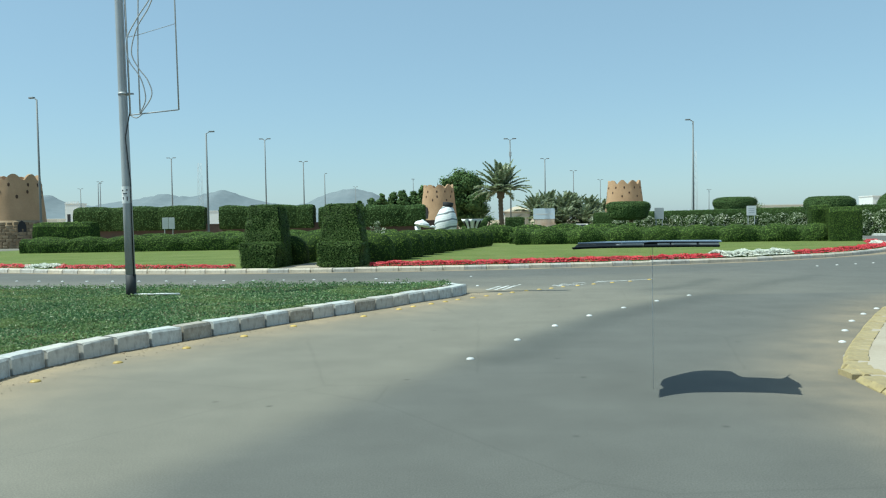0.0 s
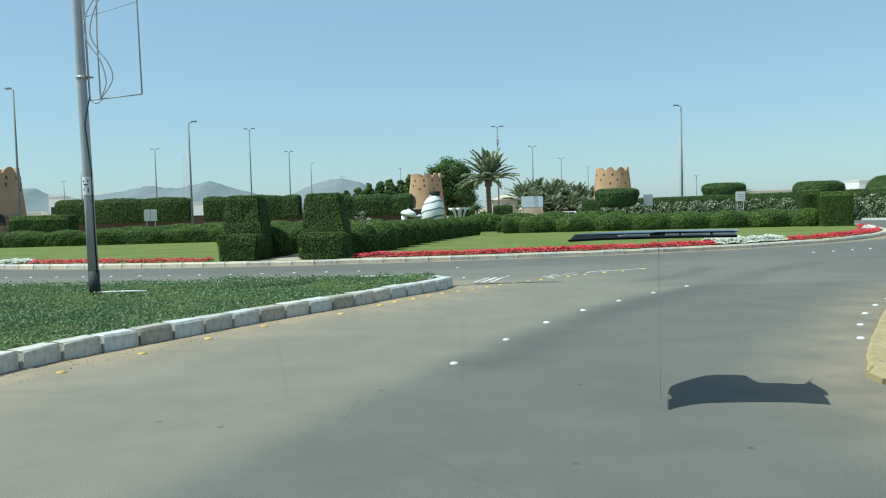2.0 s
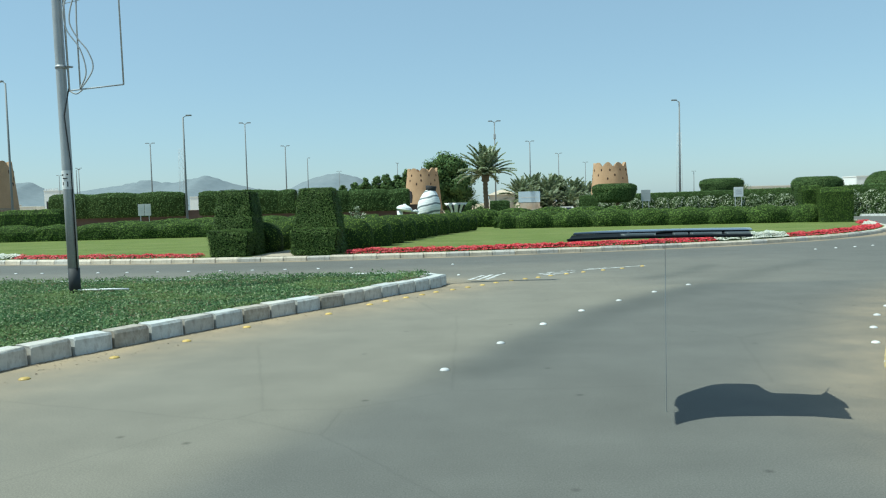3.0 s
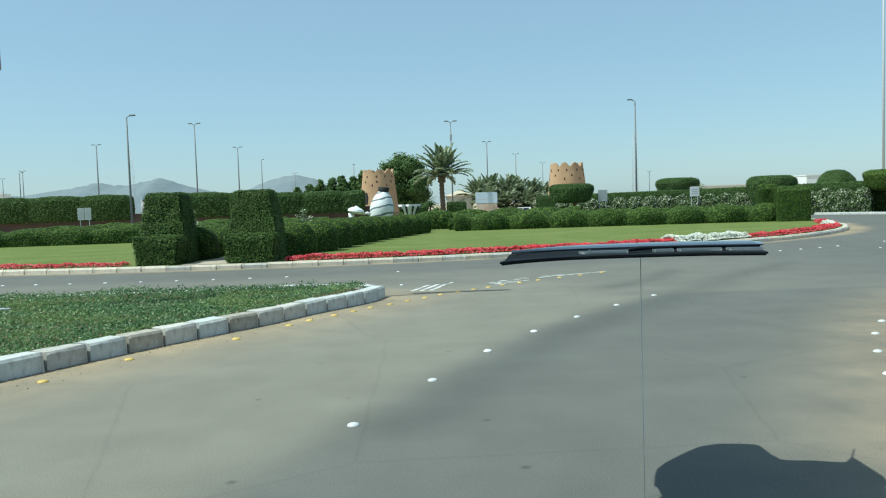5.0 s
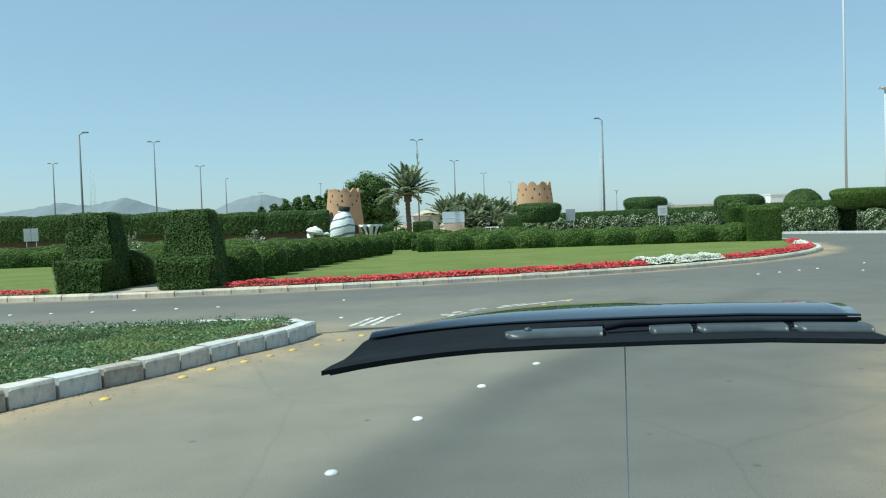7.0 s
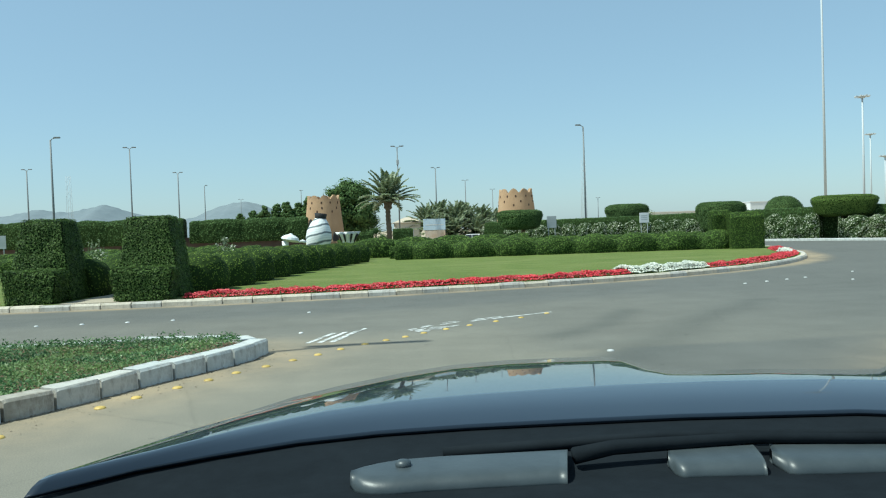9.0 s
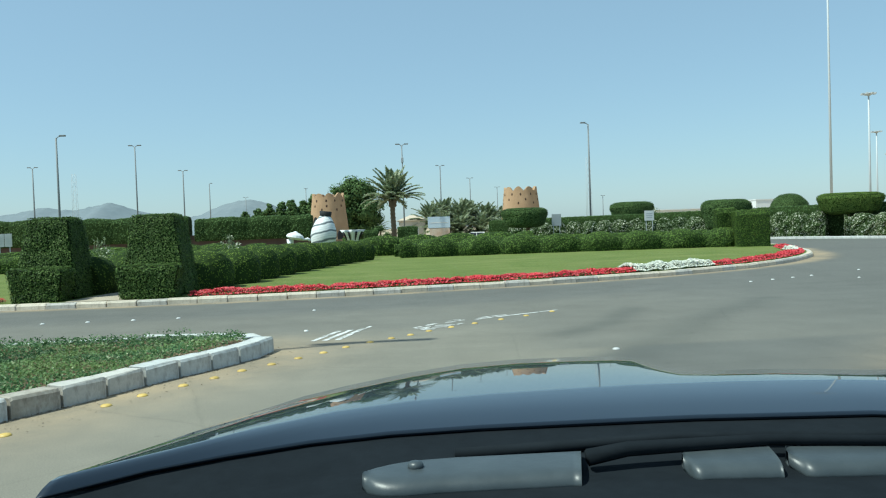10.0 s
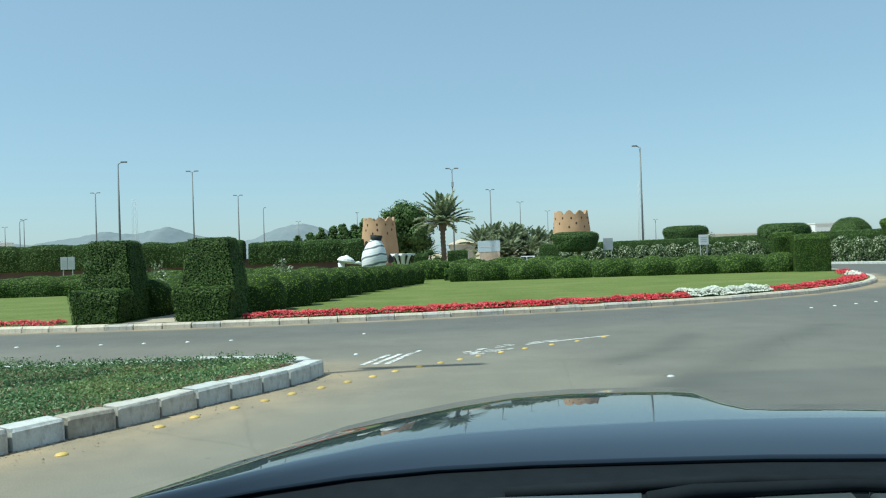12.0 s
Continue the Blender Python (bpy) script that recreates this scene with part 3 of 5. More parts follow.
    tagged(part("weeds", leaf_quads("weeds", np.array(P), Nn, M_GRASS, 0.022, rng, 0.4)), "sparse taller weeds at the edge of the verge", "weeds", kind="stuff")


def build_dirt():
    """Loose soil and grit swept against the foot of the verge kerb."""
    rng = np.random.default_rng(77)
    P = []
    for p, a in line_points(MEDIAN[3:], 0.01):
        for q in range(2):
            d = abs(rng.normal(0, 0.045)) if rng.random() < 0.75 else rng.uniform(0, 0.6)
            P.append((p.x + math.sin(a) * d + rng.normal(0, 0.02), p.y - math.cos(a) * d, gz(p.y) + 0.003 + 0.006 * rng.random()))
    N = rng.normal(0, 0.25, (len(P), 3)) + np.array([0, 0, 1.0])
    N /= np.linalg.norm(N, axis=1)[:, None]
    tagged(part("grit", leaf_quads("grit", np.array(P), N, M_GRIT, 0.009, rng, 0.8)), "loose brown grit along the foot of the kerb", "grit", kind="stuff")


def build_right_pavement():
    ring = inset(RIGHT, -0.12) + [(60, 20), (60, -16)]
    tagged(part("pavement", flat_fan("pavement", ring[::-1], 0.05, M_PATH)), "sandy raised pavement beside the road", "pavement", kind="structure")
    kerb_stones("kerb_yellow", "yellow painted kerbstones at the road corner", inset(RIGHT, -0.09)[::-1], 0.25, [M_KERB_YELLOW], 0.055, 0.24, 0.045, seed=9, gap=0.002)
    far = [(OC.x + 46.8 * math.sin(a), OC.y - 46.8 * math.cos(a)) for a in np.radians(np.linspace(118, 62, 60))]
    kerb_stones("kerb_far", "white kerb on the far side of the roundabout", far, 1.0, [M_KERB], 0.2, 0.35, 0.04, seed=11)


build_ground()
build_road()
build_island()
build_median()
build_dirt()
build_right_pavement()


# ---- hedges and clipped shrubs ----
def topiary(x, y, label, seed, wide=1.0):
    """A clipped stepped block: low front step, taller tapered block behind."""
    g = 0.15 + gz(y)
    t = thing("topiary", label, "topiary", (x, y, g), group="topiaries at the path")
    for nm, c, s, taper, hgt, k in (("front_step", (0, 0.42, 0), (1.56 * wide, 0.84), 0.86, 0.83, 0), ("tall_block", (-0.12, 1.85, 0), (1.72 * (0.5 + 0.5 * wide), 1.85), 0.66, 2.17, 1)):
        n = 14
        bm = bmesh.new()
        bmesh.ops.create_cube(bm, size=1.0)
        bmesh.ops.subdivide_edges(bm, edges=bm.edges[:], cuts=n, use_grid_fill=True)
        for v in bm.verts:
            h = v.co.z + 0.5
            q = 1 - (1 - taper) * h if k else taper + (1 - taper) * h
            ex = (abs(v.co.x * 2) ** 30 + abs(v.co.y * 2) ** 30 + abs(v.co.z * 2) ** 30) ** (1 / 30) or 1
            f = max(abs(v.co.x * 2), abs(v.co.y * 2), abs(v.co.z * 2)) / ex
            p = Vector((v.co.x * f * s[0] * q, v.co.y * f * s[1] * (q if k else 1), (v.co.z * f + 0.5) * hgt))
            w = 0.045 * noise.noise(p * 2.3 + Vector((seed, k, 0))) + 0.03 * noise.noise(p * 7)
            p += Vector((v.co.x, v.co.y, v.co.z if v.co.z > -0.45 else 0)) * w * 2
            v.co = p + Vector(c)
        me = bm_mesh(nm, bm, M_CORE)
        ob = part(nm, me, t)
        area = sum(p.area for p in me.polygons)
        part("foliage", leaves_on("foliage", me, M_LEAF, int(area * 2300), 0.022, seed + k, 0.05, 0.24, 0.85, 0.3), ob)
    return t


topiary(-7.63, 24.72, "square clipped green topiary with a lower front step", 11, 0.86)
topiary(-4.77, 24.5, "square clipped topiary beside the red flower bed", 23)

hedge("scalloped green hedge along the footpath and lawn", [(-4.5, 26.9), (-3.75, 28.8), (-2.9, 34.1), (-1.95, 39.1), (0.5, 48.3)], 1.65, 1.3, 0.03, 850, mound=0.62, period=2.3, boxy=2.5, seed=3, step=0.08, scallop=0.8, sharp=0.9, rough=0.04, lean=-0.05)
hedge("scalloped green hedge on the other side of the footpath", [(-7.4, 27.1), (-6.9, 29.5), (-6.1, 34.1), (-5.1, 39.1), (-2.6, 48.4)], 1.6, 1.28, 0.03, 800, mound=0.62, period=2.3, boxy=2.5, seed=4, step=0.08, scallop=0.8, sharp=0.9, rough=0.04, lean=-0.05)
hedge("long low mounded hedge across the lawn", [(2.8, 50.0), (12, 49.1), (22.3, 47.4)], 1.7, 1.27, 0.042, 560, mound=0.4, period=2.4, boxy=2.5, seed=5, rough=0.06, scallop=0.55, sharp=0.85)
hedge("second mounded hedge behind the first one", [(2.6, 53.2), (12, 51.7), (24.0, 50.2)], 1.5, 1.18, 0.045, 450, mound=0.3, period=2.5, boxy=2.6, seed=6, rough=0.08)
hedge("tall square clipped hedge end by the flower bed", [(21.85, 46.75), (23.55, 46.25)], 1.8, 2.22, 0.036, 1000, boxy=9, seed=7)
hedge("square clipped hedge block joined to the tall end", [(21.45, 48.35), (22.6, 48.1)], 1.2, 2.38, 0.036, 800, boxy=9, seed=8)
hedge("low mounded hedge beyond the far lawn", [(-29.5, 48.0), (-4.8, 48.8)], 1.5, 1.18, 0.042, 550, mound=0.22, period=2.6, boxy=3, seed=9, rough=0.07)
hedge("taller clipped hedge block at the lawn's end", [(-29.3, 49.4), (-25.5, 49.5)], 1.7, 2.15, 0.055, 380, boxy=8, seed=10)
hedge("low hedge row behind the lawn hedge", [(-24.0, 52.0), (-5.4, 52.6)], 1.5, 1.3, 0.06, 260, mound=0.15, period=2.4, boxy=3, seed=12)
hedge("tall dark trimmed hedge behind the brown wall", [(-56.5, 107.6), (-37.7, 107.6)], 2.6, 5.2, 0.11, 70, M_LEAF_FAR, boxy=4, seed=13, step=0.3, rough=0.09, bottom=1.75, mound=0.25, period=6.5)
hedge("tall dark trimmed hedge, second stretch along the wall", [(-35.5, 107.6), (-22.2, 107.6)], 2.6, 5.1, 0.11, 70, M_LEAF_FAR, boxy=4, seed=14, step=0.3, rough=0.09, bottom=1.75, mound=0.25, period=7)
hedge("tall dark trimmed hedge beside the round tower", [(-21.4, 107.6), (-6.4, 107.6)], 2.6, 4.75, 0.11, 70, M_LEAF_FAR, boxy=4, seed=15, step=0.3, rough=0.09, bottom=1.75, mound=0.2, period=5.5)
wall = thing("wall_brown", "low brown boundary wall under the far hedges", "wall", (0, 107.5, gz(107.5)), kind="structure")
part("wall_panel", box("wall_panel", (-42, 0, 1.2), (76, 0.3, 2.4), M_WALL), wall)
part("wall_coping", box("wall_coping", (-42, 0, 2.46), (76, 0.45, 0.12), M_WALL), wall)


def crown_mesh(name, rx, ry, h, mat, power=3.0, seed=0, wob=0.1):
    V, F, A, B = [], [], 36, 14
    for j in range(B + 1):
        t = -math.pi / 2 + math.pi * j / B
        ct, st = math.cos(t), math.sin(t)
        q = (abs(ct) ** power + abs(st) ** power) ** (-1 / power)
        taper = 1.0 if power < 3 else 0.8 + 0.2 * min(1.0, (st * q * 0.5 + 0.5) * 1.3)
        for i in range(A):
            a = 2 * math.pi * i / A
            p = Vector((ct * q * rx * taper * math.cos(a), ct * q * ry * taper * math.sin(a), (st * q * 0.5 + 0.5) * h))
            p += Vector((math.cos(a), math.sin(a), 0.3)) * noise.noise(p * 1.4 + Vector((seed, 0, 0))) * wob
            V.append(p)
    for j in range(B):
        for i in range(A):
            i2 = (i + 1) % A
            F.append((j * A + i, j * A + i2, (j + 1) * A + i2, (j + 1) * A + i))
    return mesh_of(name, V, F, mat)


def clipped_tree(label, x, y, w, z0, z1, power, seed, stems=3, leaf=0.06, per=260):
    """A shrub clipped to a flat cushion on a few bare stems."""
    g = gz(y)
    t = thing("clipped_tree", label, "clipped tree", (x, y, g), group="clipped trees")
    rng = random.Random(seed)
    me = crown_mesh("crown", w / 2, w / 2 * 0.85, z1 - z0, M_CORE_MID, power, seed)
    me.transform(Matrix.Translation((0, 0, z0 - g)))
    c = part("crown", me, t)
    area = sum(p.area for p in me.polygons)
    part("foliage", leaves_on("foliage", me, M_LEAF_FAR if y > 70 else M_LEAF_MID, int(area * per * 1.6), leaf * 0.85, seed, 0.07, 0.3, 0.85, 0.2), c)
    for k in range(stems):
        a = rng.uniform(0, 6.28)
        part("stem", tube("stem", [(0.12 * math.cos(a), 0.12 * math.sin(a), -0.05), (0.3 * math.cos(a), 0.3 * math.sin(a), (z0 - g) * 0.6), (0.8 * math.cos(a), 0.8 * math.sin(a), z0 - g + 0.3)], [0.1, 0.08, 0.06], M_BARK, 6), t)
    return t


clipped_tree("flat clipped cushion tree before the round tower", 16.4, 80, 4.6, 1.25, 3.05, 6.0, 1)
clipped_tree("clipped cushion tree beside the white sign", 30.1, 88, 4.8, 1.2, 3.5, 6.0, 2)
clipped_tree("broad clipped cushion tree behind the hedge end", 34.4, 74, 4.6, 0.35, 3.1, 7.0, 3)
clipped_tree("rounded dome shaped clipped tree", 44.0, 80, 3.75, 0.4, 3.65, 2.2, 4)
clipped_tree("wide flat clipped cushion tree by the far kerb", 41.5, 66.0, 5.35, 1.5, 3.15, 7.0, 5, per=420, leaf=0.05)
clipped_tree("clipped cushion tree at the end of the far bed", 50.3, 65.4, 5.3, 1.18, 3.08, 5.0, 6)

hedge("long far hedge behind the pale flowering shrubs", [(14.5, 90), (29, 82), (37, 72), (41, 67), (60, 56)], 1.2, 2.85, 0.08, 130, M_LEAF_FAR, boxy=6, seed=20, step=0.4)
hedge("pale silvery flowering shrubs along the far kerb", [(40.2, 64.8), (45, 61.5), (58, 54.0)], 1.2, 1.95, 0.07, 620, M_SILVER, name="flowering_shrubs", seed=21, boxy=2.6, mound=0.4, period=1.6, rough=0.25)
hedge("pale silvery flowering shrubs under the far hedge", [(16, 87), (28, 80.5), (36, 70.8), (39.6, 66.4)], 1.2, 2.3, 0.075, 420, M_SILVER, name="flowering_shrubs", seed=22, boxy=2.6, mound=0.5, period=1.6, rough=0.25)


# ---- flower beds ----
def flower_bed(name, label, a0, a1, petal, seed, r0=0.32, r1=1.25, high=0.19, dens=1100, size=0.026):
    """A planted strip inside the island kerb between two bearings (degrees)."""
    rng = np.random.default_rng(seed)
    t = thing(name, label, "flower bed", kind="stuff")
    L = math.radians(abs(a1 - a0)) * IR
    n = int(L * (r1 - r0) * dens)
    a = np.radians(rng.uniform(a0, a1, n))
    q = rng.random(n)
    w = np.array([noise.noise(Vector((v * IR * 0.9, seed, 0))) for v in a])
    r = ring(np.degrees(a)) - (r0 + q * (r1 - r0) * (0.85 + 0.5 * w))
    x, y = IC.x + r * np.sin(a), IC.y - r * np.cos(a)
    clump = np.array([noise.noise(Vector((p * 2.6, s * 2.6, seed))) for p, s in zip(x, y)])
    z = np.array([gz(v) for v in y]) + 0.15 + high * (0.45 + 0.45 * clump + 0.3 * rng.random(n)) * np.clip(6 * np.minimum(q, 1 - q), 0.35, 1)
    nn = np.stack([rng.normal(0, 0.5, n), rng.normal(-0.35, 0.5, n), np.full(n, 0.9)], 1)
    nn /= np.linalg.norm(nn, axis=1)[:, None]
    p = np.stack([x, y, z], 1)
    red = clump + rng.normal(0, 0.25, n) > -0.33
    part("petals", leaf_quads("petals", p[red], nn[red], petal, size, rng, 0.9), t)
    low = p.copy()
    low[:, 2] -= 0.05
    part("stems", leaf_quads("stems", low[::2], nn[::2], M_FLOWER_LEAF, size * 1.2, rng, 0.5), t)
    return t


def bearing(x, y):
    return math.degrees(math.atan2(x - IC.x, IC.y - y))


flower_bed("flower_bed", "bed of bright red flowers along the kerb", bearing(-3.75, 24.5), bearing(9.05, 27.3), M_RED, 31)
flower_bed("flower_bed", "clump of white flowers in the kerbside bed", bearing(8.95, 27.3), bearing(12.3, 28.7), M_WHITE_PETAL, 32, high=0.28, r1=1.45, dens=2200)
flower_bed("flower_bed", "red flowers curving round the island's corner", bearing(12.3, 28.7), 52.5, M_RED, 33, dens=800)
flower_bed("flower_bed", "short strip of white flowers at the corner", 49.5, 57.0, M_WHITE_PETAL, 34, r0=0.5, r1=1.2, high=0.24)
flower_bed("flower_bed", "red flowers at the far end of the bed", 54.0, 66.0, M_RED, 35, r0=0.4, r1=1.2, dens=700)
flower_bed("flower_bed", "thin red flowers before the smaller lawn", bearing(-16.1, 26.4), bearing(-8.7, 24.5), M_RED, 36, dens=700, high=0.16, r1=1.0)
flower_bed("flower_bed", "white flowers among the red ones", bearing(-17.6, 27.1), bearing(-16.1, 26.4), M_WHITE_PETAL, 37, r1=1.1)
flower_bed("flower_bed", "red flowers at the bed's outer end", bearing(-27, 34), bearing(-17.6, 27.1), M_RED, 38, dens=500, high=0.16, r1=1.0)


def flower_stalks(x, y, label, seed, n=9):
    """Tall thin stalks with pale blossoms up their length."""
    g = gz(y) + 0.15
    t = thing("flower_stalks", label, "flowers", (x, y, g), group="pale flower stalks")
    rng = np.random.default_rng(seed)
    P, N = [], []
    for k in range(n):
        a, b, h = rng.normal(0, 0.3), rng.normal(0, 0.3), rng.uniform(1.2, 1.75)
        part("stalk", tube("stalk", [(a, b, -0.05), (a + rng.normal(0, 0.05), b, h)], 0.012, M_FLOWER_LEAF, 5), t)
        m = 26
        P.append(np.stack([a + rng.normal(0, 0.06, m), b + rng.normal(0, 0.06, m), rng.uniform(0.35 * h, h, m)], 1))
        N.append(rng.normal(0, 1, (m, 3)))
    N = np.concatenate(N)
    N /= np.linalg.norm(N, axis=1)[:, None]
    part("blossoms", leaf_quads("blossoms", np.concatenate(P), N, M_SILVER, 0.05, rng, 0.8), t)


flower_stalks(-9.8, 36, "pale flowering stalks behind the clipped hedges", 81)
flower_stalks(-5.2, 38.5, "pale pink flowering stalks beside the path", 82)


tagged(part("pipe", tube("pipe", [(-6.85, 12.9, 0.19), (-6.3, 12.92, 0.192), (-5.95, 12.9, 0.19)], 0.018, M_WHITE, 8)), "thin white pipe lying on the grass", "pipe")


# ---- road studs and paint ----
def stud_mesh(name, mat):
    return lathe(name, [(0.056, -0.004), (0.054, 0.005), (0.042, 0.016), (0.02, 0.021)], mat, 12)


ST_Y, ST_W = stud_mesh("yellow_stud", M_STUD_Y), stud_mesh("white_stud", M_STUD_W)


def stud(me, x, y, label, group, r=1.0):
    ob = new("road_stud", me)
    ob.matrix_world = Matrix.Translation((x, y, gz(y))) @ Matrix.Diagonal((r, r, 1, 1))
    tagged(ob, label, "road stud", group)


YELLOW = [(-5.1, 2.4), (-4.98, 3.5), (-4.85, 4.5), (-4.64, 5.53), (-4.26, 6.52), (-3.83, 7.48), (-3.38, 8.42), (-2.92, 9.38), (-2.02, 10.45), (-1.53, 11.39), (-1.31, 11.78),
          (-1.01, 12.19), (-0.76, 12.54), (-0.53, 12.95), (-0.24, 13.32), (0.04, 13.72), (0.33, 14.11), (0.61, 14.55), (0.94, 14.97), (1.25, 15.29), (1.55, 15.59), (1.86, 15.98),
          (2.25, 16.36), (2.69, 16.77), (3.21, 17.19), (3.74, 17.62), (4.35, 18.2)]
for x, y in YELLOW:
    stud(ST_Y, x, y, "worn yellow ceramic road stud on the asphalt", "yellow studs along the kerb")
for x, y in [(3.75, 6.4), (4.14, 7.35), (4.6, 8.25), (5.13, 9.16), (5.67, 9.92), (6.2, 10.57), (6.85, 11.3)]:
    stud(ST_W, x, y, "dusty white road stud by the yellow kerb", "white studs at the corner", 0.8)
for x, y in [(-0.3, 6.5), (0.3, 7.81), (0.91, 9.06), (1.57, 10.16), (2.3, 11.16), (3.09, 12.14), (3.96, 13.17)]:
    stud(ST_W, x, y, "white ceramic road stud marking the lane", "white lane studs", 0.85)
for k in range(-24, 27):
    a = math.radians(bearing(-3.0, 20.22) + k * 1.455)
    r = IR + 3.82
    if not -2.4 < IC.x + r * math.sin(a) < 10.5 and IC.x + r * math.sin(a) < 13.9:      # worn away where the lanes cross
        stud(ST_W, IC.x + r * math.sin(a), IC.y - r * math.cos(a), "white ceramic road stud round the roundabout", "white ring studs", 0.85)
for x, y in [(-0.26, 20.77), (-0.11, 16.8), (13.91, 23.38), (15.83, 26.29)]:
    stud(ST_W, x, y, "white ceramic road stud on the ring", "white ring studs", 0.7)


def paint_stroke(x0, y0, x1, y1, w, label, mat=None, z=0.004, name="road_marking"):
    """A thin painted bar with ragged ends."""
    rng = random.Random(round(x0 * 100 + y0 * 7))
    d = Vector((x1 - x0, y1 - y0))
    n = max(3, int(d.length / 0.12))
    sd = Vector((-d.y, d.x)).normalized()
    V, F = [], []
    for k in range(n + 1):
        c = Vector((x0, y0)) + d * (k / n)
        for sgn in (-1, 1):
            q = c + sd * sgn * w / 2 * rng.uniform(0.75, 1.15)
            V.append((q.x, q.y, gz(q.y) + z))
    for k in range(n):
        F.append((2 * k, 2 * k + 1, 2 * k + 3, 2 * k + 2))
    tagged(part(name, mesh_of(name, V, F, mat or M_ROADWHITE)), label, "road marking", "worn white paint marks", "structure")


for o in (0.0, 0.18, 0.36):
    paint_stroke(0.09 + o, 15.4, 0.44 + o * 1.05, 16.58 + o * 0.45, 0.085, "worn white diagonal stripe painted on the road")
paint_stroke(0.74, 16.41, 0.95, 17.07, 0.07, "short worn white paint stripe")
rs = random.Random(4)
for k in range(18):
    x = rs.uniform(1.62, 2.41)
    y = 16.05 + (x - 1.62) * 1.0 + rs.uniform(-0.1, 0.8)
    paint_stroke(x, y, x + rs.uniform(0.08, 0.28), y + rs.uniform(-0.1, 0.3), 0.06, "worn unreadable white painted lettering stroke")
for a, b in (((2.79, 17.4), (3.16, 17.68)), ((3.22, 17.68), (4.08, 18.21)), ((4.13, 18.23), (4.5, 18.45)), ((2.9, 17.68), (3.44, 17.99))):
    paint_stroke(*a, *b, 0.08, "worn broken white edge line on the road")


# ---- near post with the light decoration ----
def near_post():
    g = 0.14
    bx, by = -6.93, 12.95
    t = thing("street_pole", "grey steel street pole with a dark painted foot", "pole", (bx, by, g))
    part("shaft", tube("shaft", [(0, 0, 0), (-0.02, 0, 2.0), (-0.06, 0, 5.8), (-0.1, 0, 9.5), (-0.12, 0, 13.6)], [0.093, 0.088, 0.078, 0.062, 0.05], M_STEEL, 16), t)
    for sgn in (-1, 1):
        part("lantern", box("lantern", (-0.12 + sgn * 0.45, 0, 13.62), (0.84, 0.2, 0.12), M_LAMP, bev=0.03), t)
    part("painted_foot", tube("painted_foot", [(0, 0, -0.05), (0, 0, 0.44)], 0.098, M_TAR, 16), t, "dark painted foot")
    part("clamp", tube("clamp", [(-0.03, 0, 3.93), (-0.03, 0, 3.98)], 0.1, M_STEEL, 16), t)
    part("clamp_bracket", box("clamp_bracket", (0.02, 0, 3.955), (0.3, 0.05, 0.03), M_STEEL, bev=0.005), t)
    part("cable", tube("cable", [(0.085, -0.05, 0.4), (0.075, -0.06, 2.3), (0.02, -0.09, 3.1), (0.1, -0.03, 3.6), (0.05, -0.03, 6.2)], 0.011, M_BLACK, 6), t)
    # square number plate replaced by plain bars
    plate = part("sticker", tube("sticker", [(-0.022, 0, 1.83), (-0.024, 0, 2.16)], 0.0925, M_WHITE, 16, False), t, "white sticker with dark marks")
    for k, (dx, dz, w, h) in enumerate(((-0.03, 0.24, 0.05, 0.03), (0.03, 0.25, 0.04, 0.025), (0.0, 0.18, 0.08, 0.018), (-0.03, 0.09, 0.03, 0.05), (0.035, 0.08, 0.02, 0.09))):
        part("dark_mark", box("dark_mark", (dx - 0.022, -0.094 + abs(dx) * 0.3, 1.84 + dz), (w, 0.006, h), M_BLACK), plate)
    d = thing("light_decoration", "wire frame of a hanging light decoration on the pole", "light decoration", (bx, by, g))
    L, R, z0, z1 = 0.12, 1.07, 3.54, 7.3
    part("bottom_bar", tube("bottom_bar", [(L, -0.05, z0), (R, -0.05, z0 + 0.08)], 0.013, M_GREYPAINT, 6), d)
    part("outer_rod", tube("outer_rod", [(R, -0.05, z0 + 0.08), (R - 0.02, -0.05, 5.75), (R - 0.03, -0.05, z1)], 0.015, M_GREYPAINT, 6), d)
    part("inner_rod", tube("inner_rod", [(L, -0.05, z0 - 0.02), (L - 0.06, -0.05, z1)], 0.014, M_GREYPAINT, 6), d)
    part("middle_rod", tube("middle_rod", [(0.31, -0.05, z0 + 0.02), (0.3, -0.05, 4.7), (0.34, -0.05, 5.8), (0.33, -0.05, z1)], 0.014, M_GREYPAINT, 6), d)
    part("top_bar", tube("top_bar", [(L - 0.06, -0.05, z1), (R - 0.03, -0.05, z1)], 0.013, M_GREYPAINT, 6), d)
    part("tie_wire", tube("tie_wire", [(0.06, -0.05, 5.02), (0.35, -0.05, 5.08), (R - 0.01, -0.05, 5.27)], 0.006, M_GREYPAINT, 5), d)
    def curve(name, pts):
        Q = []
        for k in range(len(pts) - 1):
            p0, p1, p2, p3 = (Vector(pts[min(max(k + j, 0), len(pts) - 1)]) for j in (-1, 0, 1, 2))
            for u in np.linspace(0, 1, 7)[:-1]:
                Q.append(0.5 * (2 * p1 + (p2 - p0) * u + (2 * p0 - 5 * p1 + 4 * p2 - p3) * u * u + (3 * p1 - p0 - 3 * p2 + p3) * u ** 3))
        Q.append(Vector(pts[-1]))
        part(name, tube(name, Q, 0.013, M_GREYPAINT, 6), d, "grey light tube")
